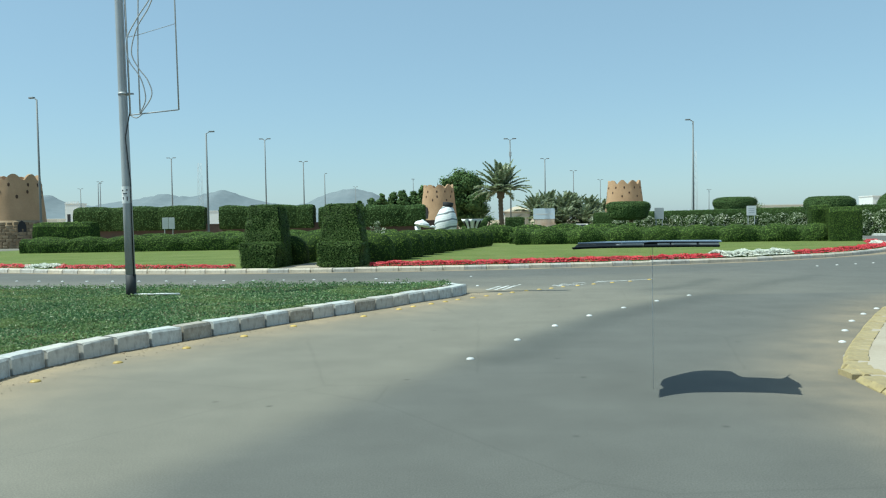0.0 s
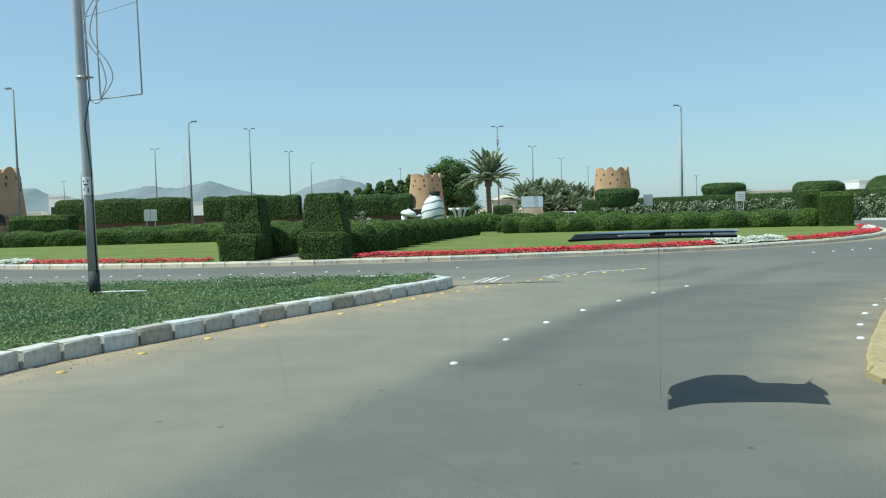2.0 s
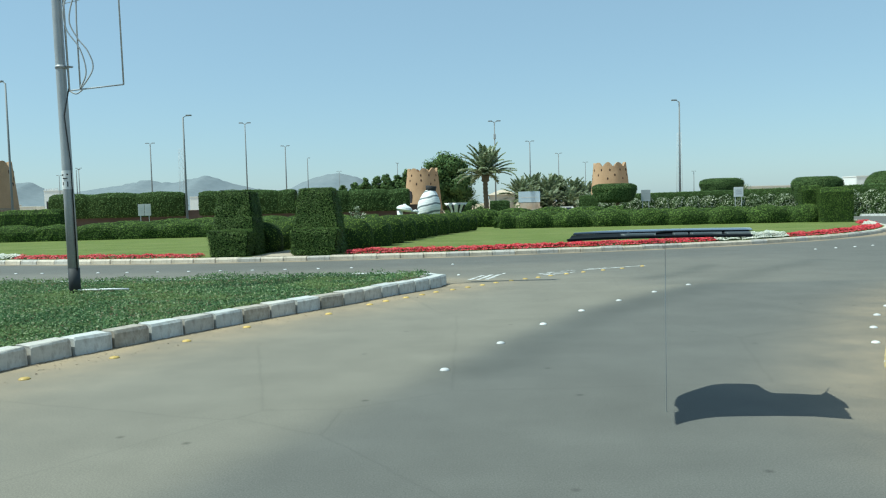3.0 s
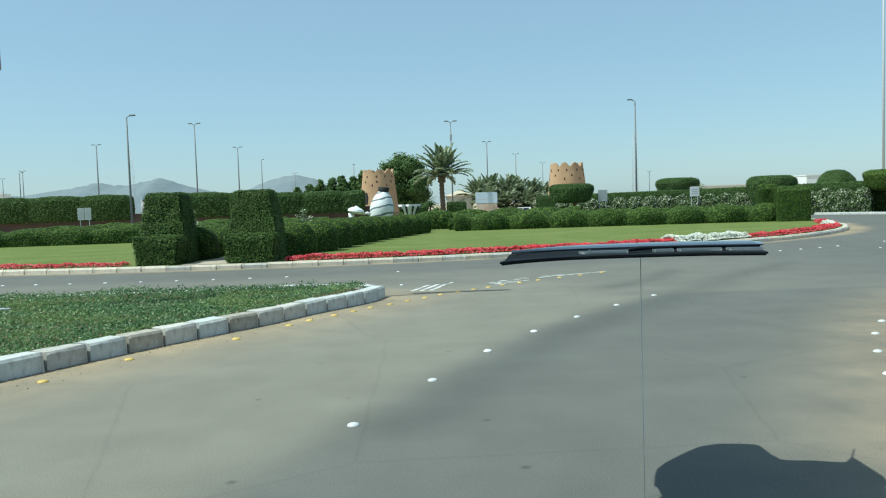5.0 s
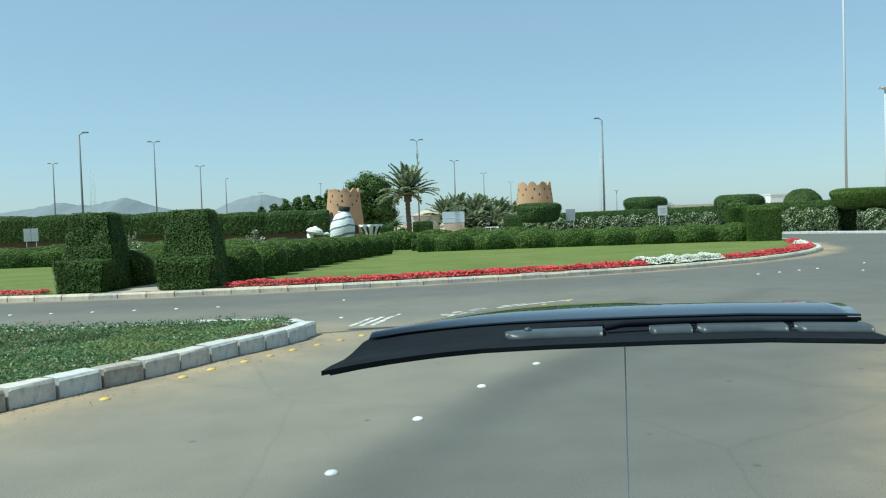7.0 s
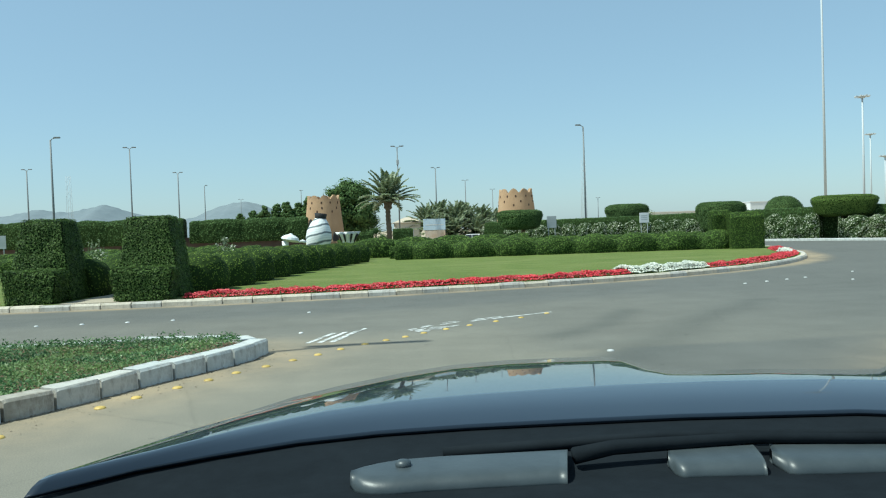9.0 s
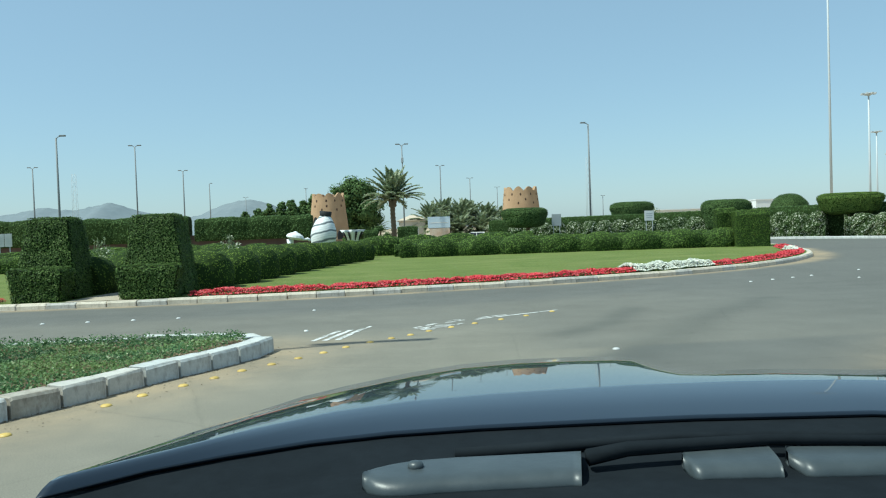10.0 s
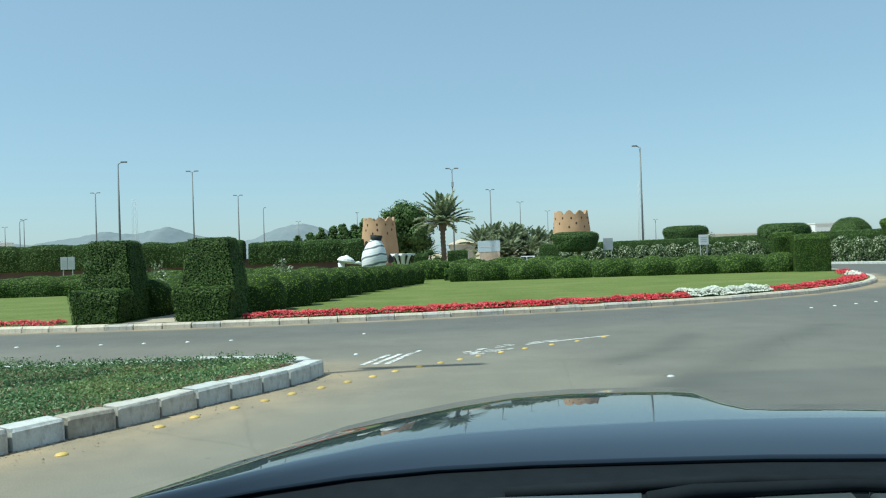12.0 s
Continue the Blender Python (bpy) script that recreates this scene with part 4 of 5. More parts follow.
    curve("light_tube", [(0.31, -0.06, z0 + 0.03), (0.43, -0.06, 3.85), (0.34, -0.06, 4.25), (0.12, -0.06, 4.6), (0.1, -0.06, 5.0), (0.32, -0.06, 5.4), (0.62, -0.06, 5.85), (0.7, -0.06, 6.3), (0.5, -0.06, 6.8), (0.35, -0.06, 7.2)])
    curve("light_tube", [(0.33, -0.06, z0 + 0.03), (0.55, -0.06, 3.9), (0.48, -0.06, 4.2), (0.3, -0.06, 4.45), (0.18, -0.06, 4.75), (0.3, -0.06, 5.2), (0.55, -0.06, 5.6), (0.68, -0.06, 6.0), (0.6, -0.06, 6.5), (0.4, -0.06, 7.0)])
    curve("loose_cable", [(0.14, -0.05, z0 - 0.02), (0.25, -0.07, z0 - 0.06), (0.36, -0.05, z0 + 0.02)])


near_post()


# ---- street lamps and masts ----
def street_lamp(x, y, top, kind, label, rot=0.0):
    g = gz(y)
    t = thing("street_lamp", label, "street lamp", (x, y, g), rot, "street lamps")
    h = top - g
    r = 0.1 if y < 140 else 0.13
    part("pole", tube("pole", [(0, 0, -0.1), (0, 0, h * 0.5), (0, 0, h - 0.15)], [r * 1.25, r * 1.05, r * 0.8], M_LAMP, 8), t)
    part("base_plate", box("base_plate", (0, 0, 0.05), (0.5, 0.5, 0.1), M_LAMP), t)
    for sgn in ((1,) if kind == "single" else (1, -1)):
        part("arm", tube("arm", [(0, 0, h - 0.3), (0.14 * sgn, 0, h - 0.08), (0.42 * sgn, 0, h + 0.02)], 0.045, M_LAMP, 6), t)
        bm = bmesh.new()
        bm_box(bm, (0.62 * sgn, 0, h + 0.05), (0.6, 0.28, 0.15), 0, 0.04)
        part("lantern", bm_mesh("lantern", bm, M_LAMP), t)
    return t


LAMPS = [(-29.2, 83.4, 11.5, "single", 0), (-32.4, 120.5, 14.6, "double", 0), (-59.5, 151.7, 14.6, "double", 0), (26.3, 91.0, 12.6, "single", 180), (5.95, 113.5, 13.1, "double", 0),
         (-41.2, 71, 13.6, "single", 160), (-128.9, 252, 13.7, "double", 0), (-104, 214, 13.7, "double", 0), (-33.9, 156, 13.7, "double", 0), (-37.0, 196, 13.7, "single", 60), (-40.8, 276, 13.7, "double", 0),
         (-16.9, 232, 13.7, "double", 70), (15.7, 161, 13.7, "double", 0), (27.5, 205, 13.7, "double", 0), (43.3, 257, 13.7, "double", 0), (-93, 190, 12.0, "single", 40), (77.3, 252, 9.6, "double", 30)]
for x, y, top, kind, rot in LAMPS:
    street_lamp(x, y, top + 0.2, kind, "tall grey street lamp with %s" % ("one lantern" if kind == "single" else "a pair of lanterns"), rot)
tagged(part("camera_box", box("camera_box", (5.95, 113.3, 11.1), (0.35, 0.3, 0.7), M_GREYPAINT, bev=0.05)), "small grey box strapped to the lamp pole", "equipment box")


def high_mast(x, y, top, head, label):
    g = gz(y)
    t = thing("high_mast", label, "light mast", (x, y, g), group="high masts")
    part("pole", tube("pole", [(0, 0, -0.2), (0, 0, (top - g) / 2), (0, 0, top - g)], [0.27, 0.2, 0.14] if y < 150 else [0.4, 0.33, 0.26], M_MAST, 12), t)
    if head:
        part("ring", lathe("ring", [(0.5, top - g - 0.9), (1.3, top - g - 0.4), (1.3, top - g - 0.1), (0.3, top - g + 0.1)], M_GREYPAINT, 16), t)
        for k in range(8):
            a = k * math.pi / 4
            part("floodlight", box("floodlight", (1.9 * math.cos(a), 1.9 * math.sin(a), top - g - 0.3), (0.8, 0.55, 0.5), M_GREYPAINT, k * 45, 0.06), t)
    return t


high_mast(86.1, 140, 56.0, True, "very tall tapered steel light mast")
high_mast(161.8, 240, 39.6, True, "distant steel mast with a crown of floodlights")
high_mast(226.5, 330, 37.2, True, "farther steel mast with a crown of floodlights")
high_mast(212, 300, 25.0, True, "far low steel mast with floodlights")


def radio_mast(x, y, top, w, label):
    g = gz(y)
    t = thing("radio_mast", label, "radio mast", (x, y, g), group="radio masts")
    h = top - g
    for sx, sy in ((1, 1), (1, -1), (-1, 1), (-1, -1)):
        part("leg", tube("leg", [(sx * w, sy * w, -0.2), (sx * w * 0.6, sy * w * 0.6, h)], 0.045, M_GREYPAINT, 5), t)
    n = int(h / 2.2)
    for k in range(n):
        z0, z1 = h * k / n, h * (k + 1) / n
        a, b = w * (1 - 0.4 * k / n), w * (1 - 0.4 * (k + 1) / n)
        part("brace", tube("brace", [(-a, -a, z0), (b, -b, z1)], 0.025, M_GREYPAINT, 4), t)
        part("brace", tube("brace", [(a, a, z0), (-b, b, z1)], 0.025, M_GREYPAINT, 4), t)


radio_mast(-95, 270, 23, 0.9, "thin grey lattice radio mast far away")
radio_mast(75, 260, 23, 0.9, "faint grey lattice mast beyond the hedges")


# ---- mud towers ----
def tower(x, y, rb, rt, top, label, door, seed, stone_h=2.0):
    g = gz(y)
    t = thing("mud_tower", label, "tower", (x, y, g), group="round mud towers")
    h = top - g
    seg, V, F = 96, [], []
    lev = [0, 0.12, 0.3, 0.5, 0.7, 0.86, 0.93, 0.97, 1.0]
    for k, q in enumerate(lev):
        for s in range(seg):
            a = 2 * math.pi * s / seg
            r = rb + (rt - rb) * q
            z = h * q
            if k == len(lev) - 1:
                z += (0.95 * abs(math.sin(4.5 * a + seed)) ** 0.9 - 0.5) * rt / 2.9 * (1 + 0.25 * noise.noise(Vector((a * 3, seed, 0))))
            w = 1 + 0.012 * noise.noise(Vector((math.cos(a) * 3, math.sin(a) * 3, z * 0.8 + seed)))
            V.append((r * w * math.cos(a), r * w * math.sin(a), z))
    base = len(V)
    for k in range(len(lev) - 1, len(lev) - 4, -1):     # inner face of the parapet
        for s in range(seg):
            px, py, pz = V[k * seg + s]
            V.append((px * 0.86, py * 0.86, pz if k == len(lev) - 1 else h * lev[k]))
    for k in range(len(lev) - 1):
        for s in range(seg):
            s2 = (s + 1) % seg
            F.append((k * seg + s, k * seg + s2, (k + 1) * seg + s2, (k + 1) * seg + s))
    for s in range(seg):
        s2 = (s + 1) % seg
        F.append(((len(lev) - 1) * seg + s, (len(lev) - 1) * seg + s2, base + s2, base + s))
        for j in range(2):
            F.append((base + j * seg + s, base + j * seg + s2, base + (j + 1) * seg + s2, base + (j + 1) * seg + s))
    F.append(tuple(base + 2 * seg + s for s in range(seg))[::-1])
    body = part("shaft", mesh_of("shaft", V, F, M_MUD), t)
    rng = random.Random(seed)
    # raised dark plugs; the shade inside the holes is their colour
    hole = lathe("loophole", [(0.16, 0), (0.13, 0.05), (0.05, 0.055)], M_HOLE, 6)
    for row, zq, n, off in ((0, 0.9, 11, 0.0), (1, 0.8, 7, 0.3), (2, 0.73, 6, 0.1)):
        for k in range(n):
            a = 2 * math.pi * (k + off + rng.uniform(-0.12, 0.12)) / n
            r = rb + (rt - rb) * zq
            ob = part("loophole", hole, body)
            ob.matrix_basis = Matrix.Translation((r * 0.995 * math.cos(a), r * 0.995 * math.sin(a), h * zq)) @ Matrix.Rotation(a, 4, "Z") @ Matrix.Rotation(math.pi / 2, 4, "Y") @ Matrix.Diagonal((1.5, 0.9, 1, 1))
    # rubble foot
    stones = [box("rubble_stone", (0, 0, 0), (0.16, 0.46 + 0.1 * k, 0.26 + 0.04 * k), M_STONE, 0, 0.05) for k in range(3)]
    rows = int(stone_h / 0.34)
    foot = part("stone_foot", lathe("stone_foot", [(rb + 0.02, -0.2), (rb - (rb - rt) * stone_h / h + 0.02, stone_h)], M_STONE, 48), t, "rubble stone foot")
    for j in range(rows):
        z = 0.2 + j * 0.34
        r = rb + (rt - rb) * z / h + 0.03
        n = int(math.pi * r / 0.62)
        for k in range(n):
            a = math.pi + math.pi * (k + 0.5 * (j % 2) + rng.uniform(-0.1, 0.1)) / n
            ob = part("rubble_stone", stones[rng.randrange(3)], foot)
            ob.matrix_basis = Matrix.Translation((r * math.cos(a), r * math.sin(a), z)) @ Matrix.Rotation(a, 4, "Z") @ Matrix.Rotation(rng.uniform(-0.06, 0.06), 4, "X")
    # dark panels before the wall, coloured as the shade of the openings
    for (a, z, w, hh) in door:
        r = rb + (rt - rb) * (z + hh / 2) / h
        pts = [(-w / 2, 0), (w / 2, 0), (w / 2, hh * 0.7), (w * 0.3, hh * 0.9), (0, hh), (-w * 0.3, hh * 0.9), (-w / 2, hh * 0.7)]
        V = [(px, -0.12, pz) for px, pz in pts] + [(px, 0.3, pz) for px, pz in pts]
        n = len(pts)
        Fd = [tuple(range(n))] + [(i, i + n, (i + 1) % n + n, (i + 1) % n) for i in range(n)]
        ob = part("arched_window", mesh_of("arched_window", V, Fd, M_DARK), t, "dark pointed arched opening")
        ob.matrix_basis = Matrix.Translation((r * math.sin(a), -r * math.cos(a), z)) @ Matrix.Rotation(a, 4, "Z")
    return t


tower(-48.35, 78.6, 3.35, 2.65, 6.65, "round tan mud tower with a rubble stone foot", [(0.75, 1.0, 0.8, 1.9)], 3.0, 2.9)
tower(-5.3, 128, 3.35, 2.5, 7.0, "round tan mud tower behind the striped vase", [(-0.72, 3.0, 0.7, 1.9), (0.6, 0.6, 1.0, 2.2)], 5.0, 1.6)
tower(25.55, 128, 3.55, 2.65, 7.1, "round tan mud tower behind a cushion tree", [(0.3, 3.6, 0.4, 0.7)], 7.0, 2.3)


# ---- palms and trees ----
def frond_mesh(name, seed, length, mat):
    """One feather leaf along +x: a drooping rib with narrow leaflets."""
    rng = np.random.default_rng(seed)
    V, F = [], []
    n = 26
    droop = rng.uniform(0.3, 0.7)
    pts = []
    for k in range(n + 1):
        u = k / n
        pts.append(Vector((length * (u - 0.12 * u * u), 0, length * (0.34 * u - droop * u * u * 0.62))))
    for k in range(n):
        a, b = pts[k], pts[k + 1]
        i = len(V)
        w = 0.06 * (1 - 0.8 * k / n)
        V += [(a.x, -w, a.z), (a.x, w, a.z), (b.x, w, b.z), (b.x, -w, b.z)]
        F.append((i, i + 1, i + 2, i + 3))
        if k < 2:
            continue
        L = 0.55 * math.sin(math.pi * min(1, 0.18 + 0.8 * k / n)) * length / 3.2
        for sgn in (-1, 1):
            for h in (0, 0.5):
                c = a.lerp(b, h)
                d = Vector((0.62, sgn * 0.75, rng.uniform(0.0, 0.35))).normalized()
                e = c + d * L * rng.uniform(0.8, 1.15) + Vector((0, 0, -0.08))
                s = Vector((0.07, -sgn * 0.03, rng.uniform(-0.06, 0.06)))
                i = len(V)
                V += [c - s * 0.6, c + s, e, c.lerp(e, 0.5) - s * 0.8]
                F.append((i, i + 1, i + 2, i + 3))
    return mesh_of(name, V, F, mat)


FRONDS = [frond_mesh("frond", 50 + k, 3.2, M_PALM) for k in range(5)]


def palm(x, y, trunk_h, size, label, seed, n=46, group=""):
    g = gz(y)
    t = thing("date_palm", label, "palm tree", (x, y, g), group=group)
    rng = random.Random(seed)
    pts, rad = [], []
    for k in range(25):
        z = trunk_h * k / 24
        pts.append((0.05 * math.sin(z), 0.03 * math.cos(z * 0.7), z - 0.1 * (k == 0)))
        rad.append((0.22 - 0.04 * k / 24 + 0.05 * (k % 2) + (0.14 if k > 20 else 0)) * size)
    part("trunk", tube("trunk", pts, rad, M_BARK, 10), t)
    for k in range(n):
        u = k / n
        az = k * 2.39996 + rng.uniform(-0.2, 0.2)
        el = math.radians(86 - 84 * u ** 0.9 + rng.uniform(-8, 8))
        ob = part("frond", FRONDS[rng.randrange(5)], t)
        ob.matrix_basis = Matrix.Translation((0, 0, trunk_h)) @ Matrix.Rotation(az, 4, "Z") @ Matrix.Rotation(-el + 0.25, 4, "Y") @ Matrix.Scale(size * rng.uniform(0.85, 1.1), 4)


palm(4.15, 105, 6.2, 1.55, "tall date palm with a full feathery crown", 1, 50)
for k, (x, y, hgt, sz) in enumerate([(12.0, 141, 3.4, 1.6), (14.6, 146, 3.9, 1.65), (17.4, 143, 3.4, 1.6), (19.8, 148, 3.8, 1.6), (22.2, 144, 3.0, 1.5), (25.0, 147, 2.9, 1.45), (28.0, 149, 2.6, 1.4), (31.0, 152, 2.4, 1.35), (2.2, 150, 2.6, 1.1),
                                     (13.4, 137, 1.8, 1.4), (16.4, 138, 1.6, 1.4), (20.6, 139, 1.7, 1.4), (23.6, 140, 1.4, 1.3)]):
    palm(x, y, hgt, sz, "dusty grey-green date palm in the far grove", 20 + k, 42, "palms of the far grove")
for k, (x, y) in enumerate([(62, 190), (68, 196)]):
    palm(x, y, 4.6, 0.8, "small far date palm on the skyline", 40 + k, 22, "far skyline palms")


def broad_tree(x, y, w, z0, z1, label, seed, clumps=46, mat=None, name="tree", cone=0.0):
    g = gz(y)
    t = thing(name, label, "tree", (x, y, g))
    rng = np.random.default_rng(seed)
    h = z1 - g
    part("trunk", tube("trunk", [(0, 0, -0.1), (0.1, 0, h * 0.25), (0.0, 0.1, h * 0.5), (0.1, 0, h * 0.8)], [0.32, 0.26, 0.17, 0.06], M_BARK, 8), t)
    P, N = [], []
    for k in range(clumps):
        d = rng.normal(0, 1, 3)
        d /= np.linalg.norm(d)
        q = rng.random() ** 0.4
        c = np.array([d[0] * w / 2 * q, d[1] * w / 2 * q, z0 - g + (z1 - z0) * (0.5 + 0.5 * d[2] * q)])
        u = (c[2] - (z0 - g)) / (z1 - z0)
        if cone:
            u, az = 1 - rng.random() ** 0.6, rng.uniform(0, 6.283)
            c = np.array([math.cos(az), math.sin(az), 0]) * w * 0.46 * (1 - u) ** 0.65 * rng.random() ** 0.4 + np.array([0, 0, z0 - g + (z1 - z0) * u])
        if k < 7:
            part("limb", tube("limb", [(0, 0, h * 0.3), tuple(c * np.array([0.5, 0.5, 0.75])), tuple(c)], [0.14, 0.09, 0.03], M_BARK, 6), t)
        r = rng.uniform(0.6, 1.0) * w * (0.19 if not cone else 0.17 - 0.08 * u)
        m = 80 if cone else 400
        e = rng.normal(0, 1, (m, 3))
        e /= np.linalg.norm(e, axis=1)[:, None]
        P.append(c + e * r * (0.25 + np.minimum(np.abs(rng.normal(0, 0.55, (m, 1))), 0.95)) * np.array([1.15, 1.15, 0.9]))
        N.append(e)
    part("crown", leaf_quads("crown", np.concatenate(P), np.concatenate(N), mat or M_LEAF_FAR, w * (0.045 if cone else 0.026), rng), t)
    return t


broad_tree(-1.4, 140, 9.0, 0.6, 9.9, "dark green broad tree behind the mud tower", 3, 110)
for k, (x, y, w, top) in enumerate([(-21.6, 150, 4.0, 5.6), (-19.4, 151, 4.2, 6.2), (-17.3, 150, 4.4, 6.8), (-15.2, 152, 4.6, 7.2), (-13.2, 150, 4.4, 7.7), (-11.2, 151, 4.6, 7.4), (-9.2, 150, 4.8, 8.1), (-7.4, 151, 4.2, 7.5)]):
    broad_tree(x, y, w, 0.4, top, "dense green conical tree in a far row", 60 + k, 190, M_LEAF_FAR, name="conical_tree", cone=1.0)
broad_tree(17.0, 100, 3.0, -0.6, 2.6, "loose grey-green shrub beside the tower", 70, 20, M_SILVER, "shrub")
broad_tree(37, 104, 4.0, 0.5, 3.6, "small sparse tree behind the clipped hedge", 72, 16, M_SILVER, "shrub")
broad_tree(2.3, 100, 3.0, -0.8, 1.9, "rounded dark shrub near the palm", 73, 20, None, "shrub")
hedge("small square clipped hedge under the palm", [(4.4, 98), (6.8, 98)], 1.6, 2.6, 0.08, 120, M_LEAF_FAR, boxy=7, seed=30, bottom=0.0, lean=0.1)
hedge("small square clipped hedge beside the palm", [(0.4, 98), (2.0, 98)], 1.6, 2.3, 0.08, 120, M_LEAF_FAR, boxy=7, seed=31)
hedge("dark mounded hedge behind the sculptures", [(-22, 57.6), (-9, 58.2)], 1.6, 1.4, 0.07, 200, mound=0.2, period=2.4, boxy=3, seed=32)
hedge("dark mounded hedge past the sculptures", [(-0.8, 57.4), (3.4, 57.2), (12, 55.8)], 1.8, 1.5, 0.07, 200, mound=0.25, period=2.6, boxy=3, seed=33)


# ---- pottery sculptures ----
def striped(name):
    m, n, l, b = mat_base(name, 0.55)
    v = coords(n, l)
    v.node.inputs["Rotation"].default_value = (0.12, 0.38, 0)
    w = n.new("ShaderNodeTexWave")
    w.wave_type, w.bands_direction = "BANDS", "Z"
    w.inputs["Scale"].default_value, w.inputs["Distortion"].default_value, w.inputs["Detail"].default_value = 0.62, 3.2, 3.0
    l.new(v, w.inputs["Vector"])
    col = ramp(n, l, w.outputs["Fac"], [(0.0, (0.1, 0.12, 0.13)), (0.1, (0.3, 0.32, 0.33)), (0.2, (0.74, 0.75, 0.74)), (0.7, (0.8, 0.8, 0.79)), (0.8, (0.6, 0.61, 0.62)), (1.0, (0.78, 0.78, 0.77))])
    l.new(col, b.inputs["Base Color"])
    return m


M_STRIPE = striped("striped_glaze")


def sculptures():
    y = 55.0
    g = gz(y) + 0.15
    t = thing("vase_sculpture", "giant white pottery vase with dark spiral bands", "vase sculpture", (-2.17, y, g))
    body = lathe("vase", [(0.5, -0.1), (0.62, 0.5), (0.78, 1.05), (0.84, 1.5), (0.8, 1.9), (0.62, 2.35), (0.42, 2.68), (0.34, 2.76)], M_STRIPE, 40)
    part("vase_belly", body, t).matrix_basis = Matrix.Rotation(radians(7), 4, "Y")
    part("vase_neck", lathe("vase_neck", [(0.32, 2.72), (0.36, 2.8), (0.4, 3.08), (0.36, 3.1), (0.3, 3.0), (0.28, 2.8)], M_DARK, 28), t, "dark green glazed neck").matrix_basis = Matrix.Rotation(radians(7), 4, "Y")
    y2 = 52.6
    g2 = gz(y2) + 0.15
    m = thing("jar_sculpture", "white pottery jar with a tilted cap on a stand", "jar sculpture", (-3.9, y2, g2))
    part("cap", lathe("cap", [(0.12, 1.26), (0.42, 1.3), (0.56, 1.4), (0.5, 1.54), (0.3, 1.66), (0.16, 1.7), (0.06, 1.78)], M_WHITE, 14, smooth=False), m).matrix_basis = Matrix.Translation((0.05, 0, 0.06)) @ Matrix.Rotation(radians(10), 4, "Y")
    part("stand", lathe("stand", [(0.34, -0.1), (0.3, 0.5), (0.17, 0.9), (0.22, 1.35)], M_WHITE, 16), m)
    part("spout", tube("spout", [(0.4, 0, 1.36), (0.85, 0, 1.28), (1.05, 0, 1.32), (1.25, 0, 1.22)], [0.1, 0.06, 0.1, 0.09], M_WHITE, 10), m)
    y3 = 53.2
    g3 = gz(y3) + 0.15
    j = thing("cup_sculpture", "fluted white pottery cup with dark flutes", "cup sculpture", (-0.06, y3, g3))
    V, F, seg = [], [], 48
    prof = [(0.26, -0.1), (0.24, 0.7), (0.34, 1.15), (0.6, 1.6), (0.74, 1.8), (0.6, 1.72), (0.26, 1.2)]
    for r, z in prof:
        for s in range(seg):
            a = 2 * math.pi * s / seg
            q = 1 + 0.09 * math.cos(8 * a) * min(1, max(0, z - 0.5))
            V.append((r * q * math.cos(a), r * q * math.sin(a), z))
    for k in range(len(prof) - 1):
        for s in range(seg):
            s2 = (s + 1) % seg
            F.append((k * seg + s, k * seg + s2, (k + 1) * seg + s2, (k + 1) * seg + s))
    part("cup", mesh_of("cup", V, F, M_WHITE, True), j)
    for k in range(8):
        a = (k + 0.5) * math.pi / 4
        part("flute", tube("flute", [(0.4 * math.cos(a), 0.4 * math.sin(a), 1.14), (0.52 * math.cos(a), 0.52 * math.sin(a), 1.42), (0.65 * math.cos(a), 0.65 * math.sin(a), 1.66)], [0.03, 0.06, 0.07], M_DARK, 6), j, "dark painted flute")


sculptures()


# ---- signs, house, distance ----
def sign(x, y, w, z0, z1, label, mat, panels=1):
    g = gz(y) + (0.15 if (Vector((x, y)) - IC).length < IR else 0)
    t = thing("sign_board", label, "sign", (x, y, g), group="sign boards")
    for k in range(panels):
        pw = w / panels
        b = part("panel", box("panel", (-w / 2 + pw * (k + 0.5), 0, (z0 + z1) / 2 - g), (pw - 0.04, 0.05, z1 - z0), mat, 0, 0.012), t)
        for q in range(3):
            part("dark_bar", box("dark_bar", (-w / 2 + pw * (k + 0.5), -0.03, z0 - g + (z1 - z0) * (0.3 + 0.2 * q)), (pw * 0.6, 0.008, 0.06), M_GREYPAINT), b)
    for sx in (-1, 1):
        part("leg", tube("leg", [(sx * w * 0.32, 0.03, -0.1), (sx * w * 0.32, 0.03, z1 - g - 0.1)], 0.035, M_GREYPAINT, 6), t)
    return t


sign(-28.2, 69.3, 1.2, 1.15, 2.2, "grey two-panel sign board on posts", M_GREYPAINT, 2)
sign(19.6, 80, 1.0, 1.25, 2.42, "pale grey sign board on two posts", M_GREYPAINT)
sign(28.55, 78.4, 1.0, 1.45, 2.43, "white square sign board on two posts", M_WHITE)
M_SKYPANEL = plain("pale_blue_panel", (0.58, 0.69, 0.78), 0.5)
M_TANPANEL = worn("tan_panel", (0.5, 0.32, 0.2), (0.7, 0.62, 0.52), 0.9, 3, 0.6)
bb = thing("billboard", "billboard with a pale blue panel over a tan one", "billboard", (10.98, 115, gz(115)))
part("upper_panel", box("upper_panel", (0, 0, 3.25), (3.2, 0.1, 1.6), M_SKYPANEL, 0, 0.02), bb, "pale blue panel")
part("lower_panel", box("lower_panel", (0.1, 0.02, 1.78), (2.9, 0.1, 1.25), M_TANPANEL, 0, 0.02), bb, "tan and white panel")
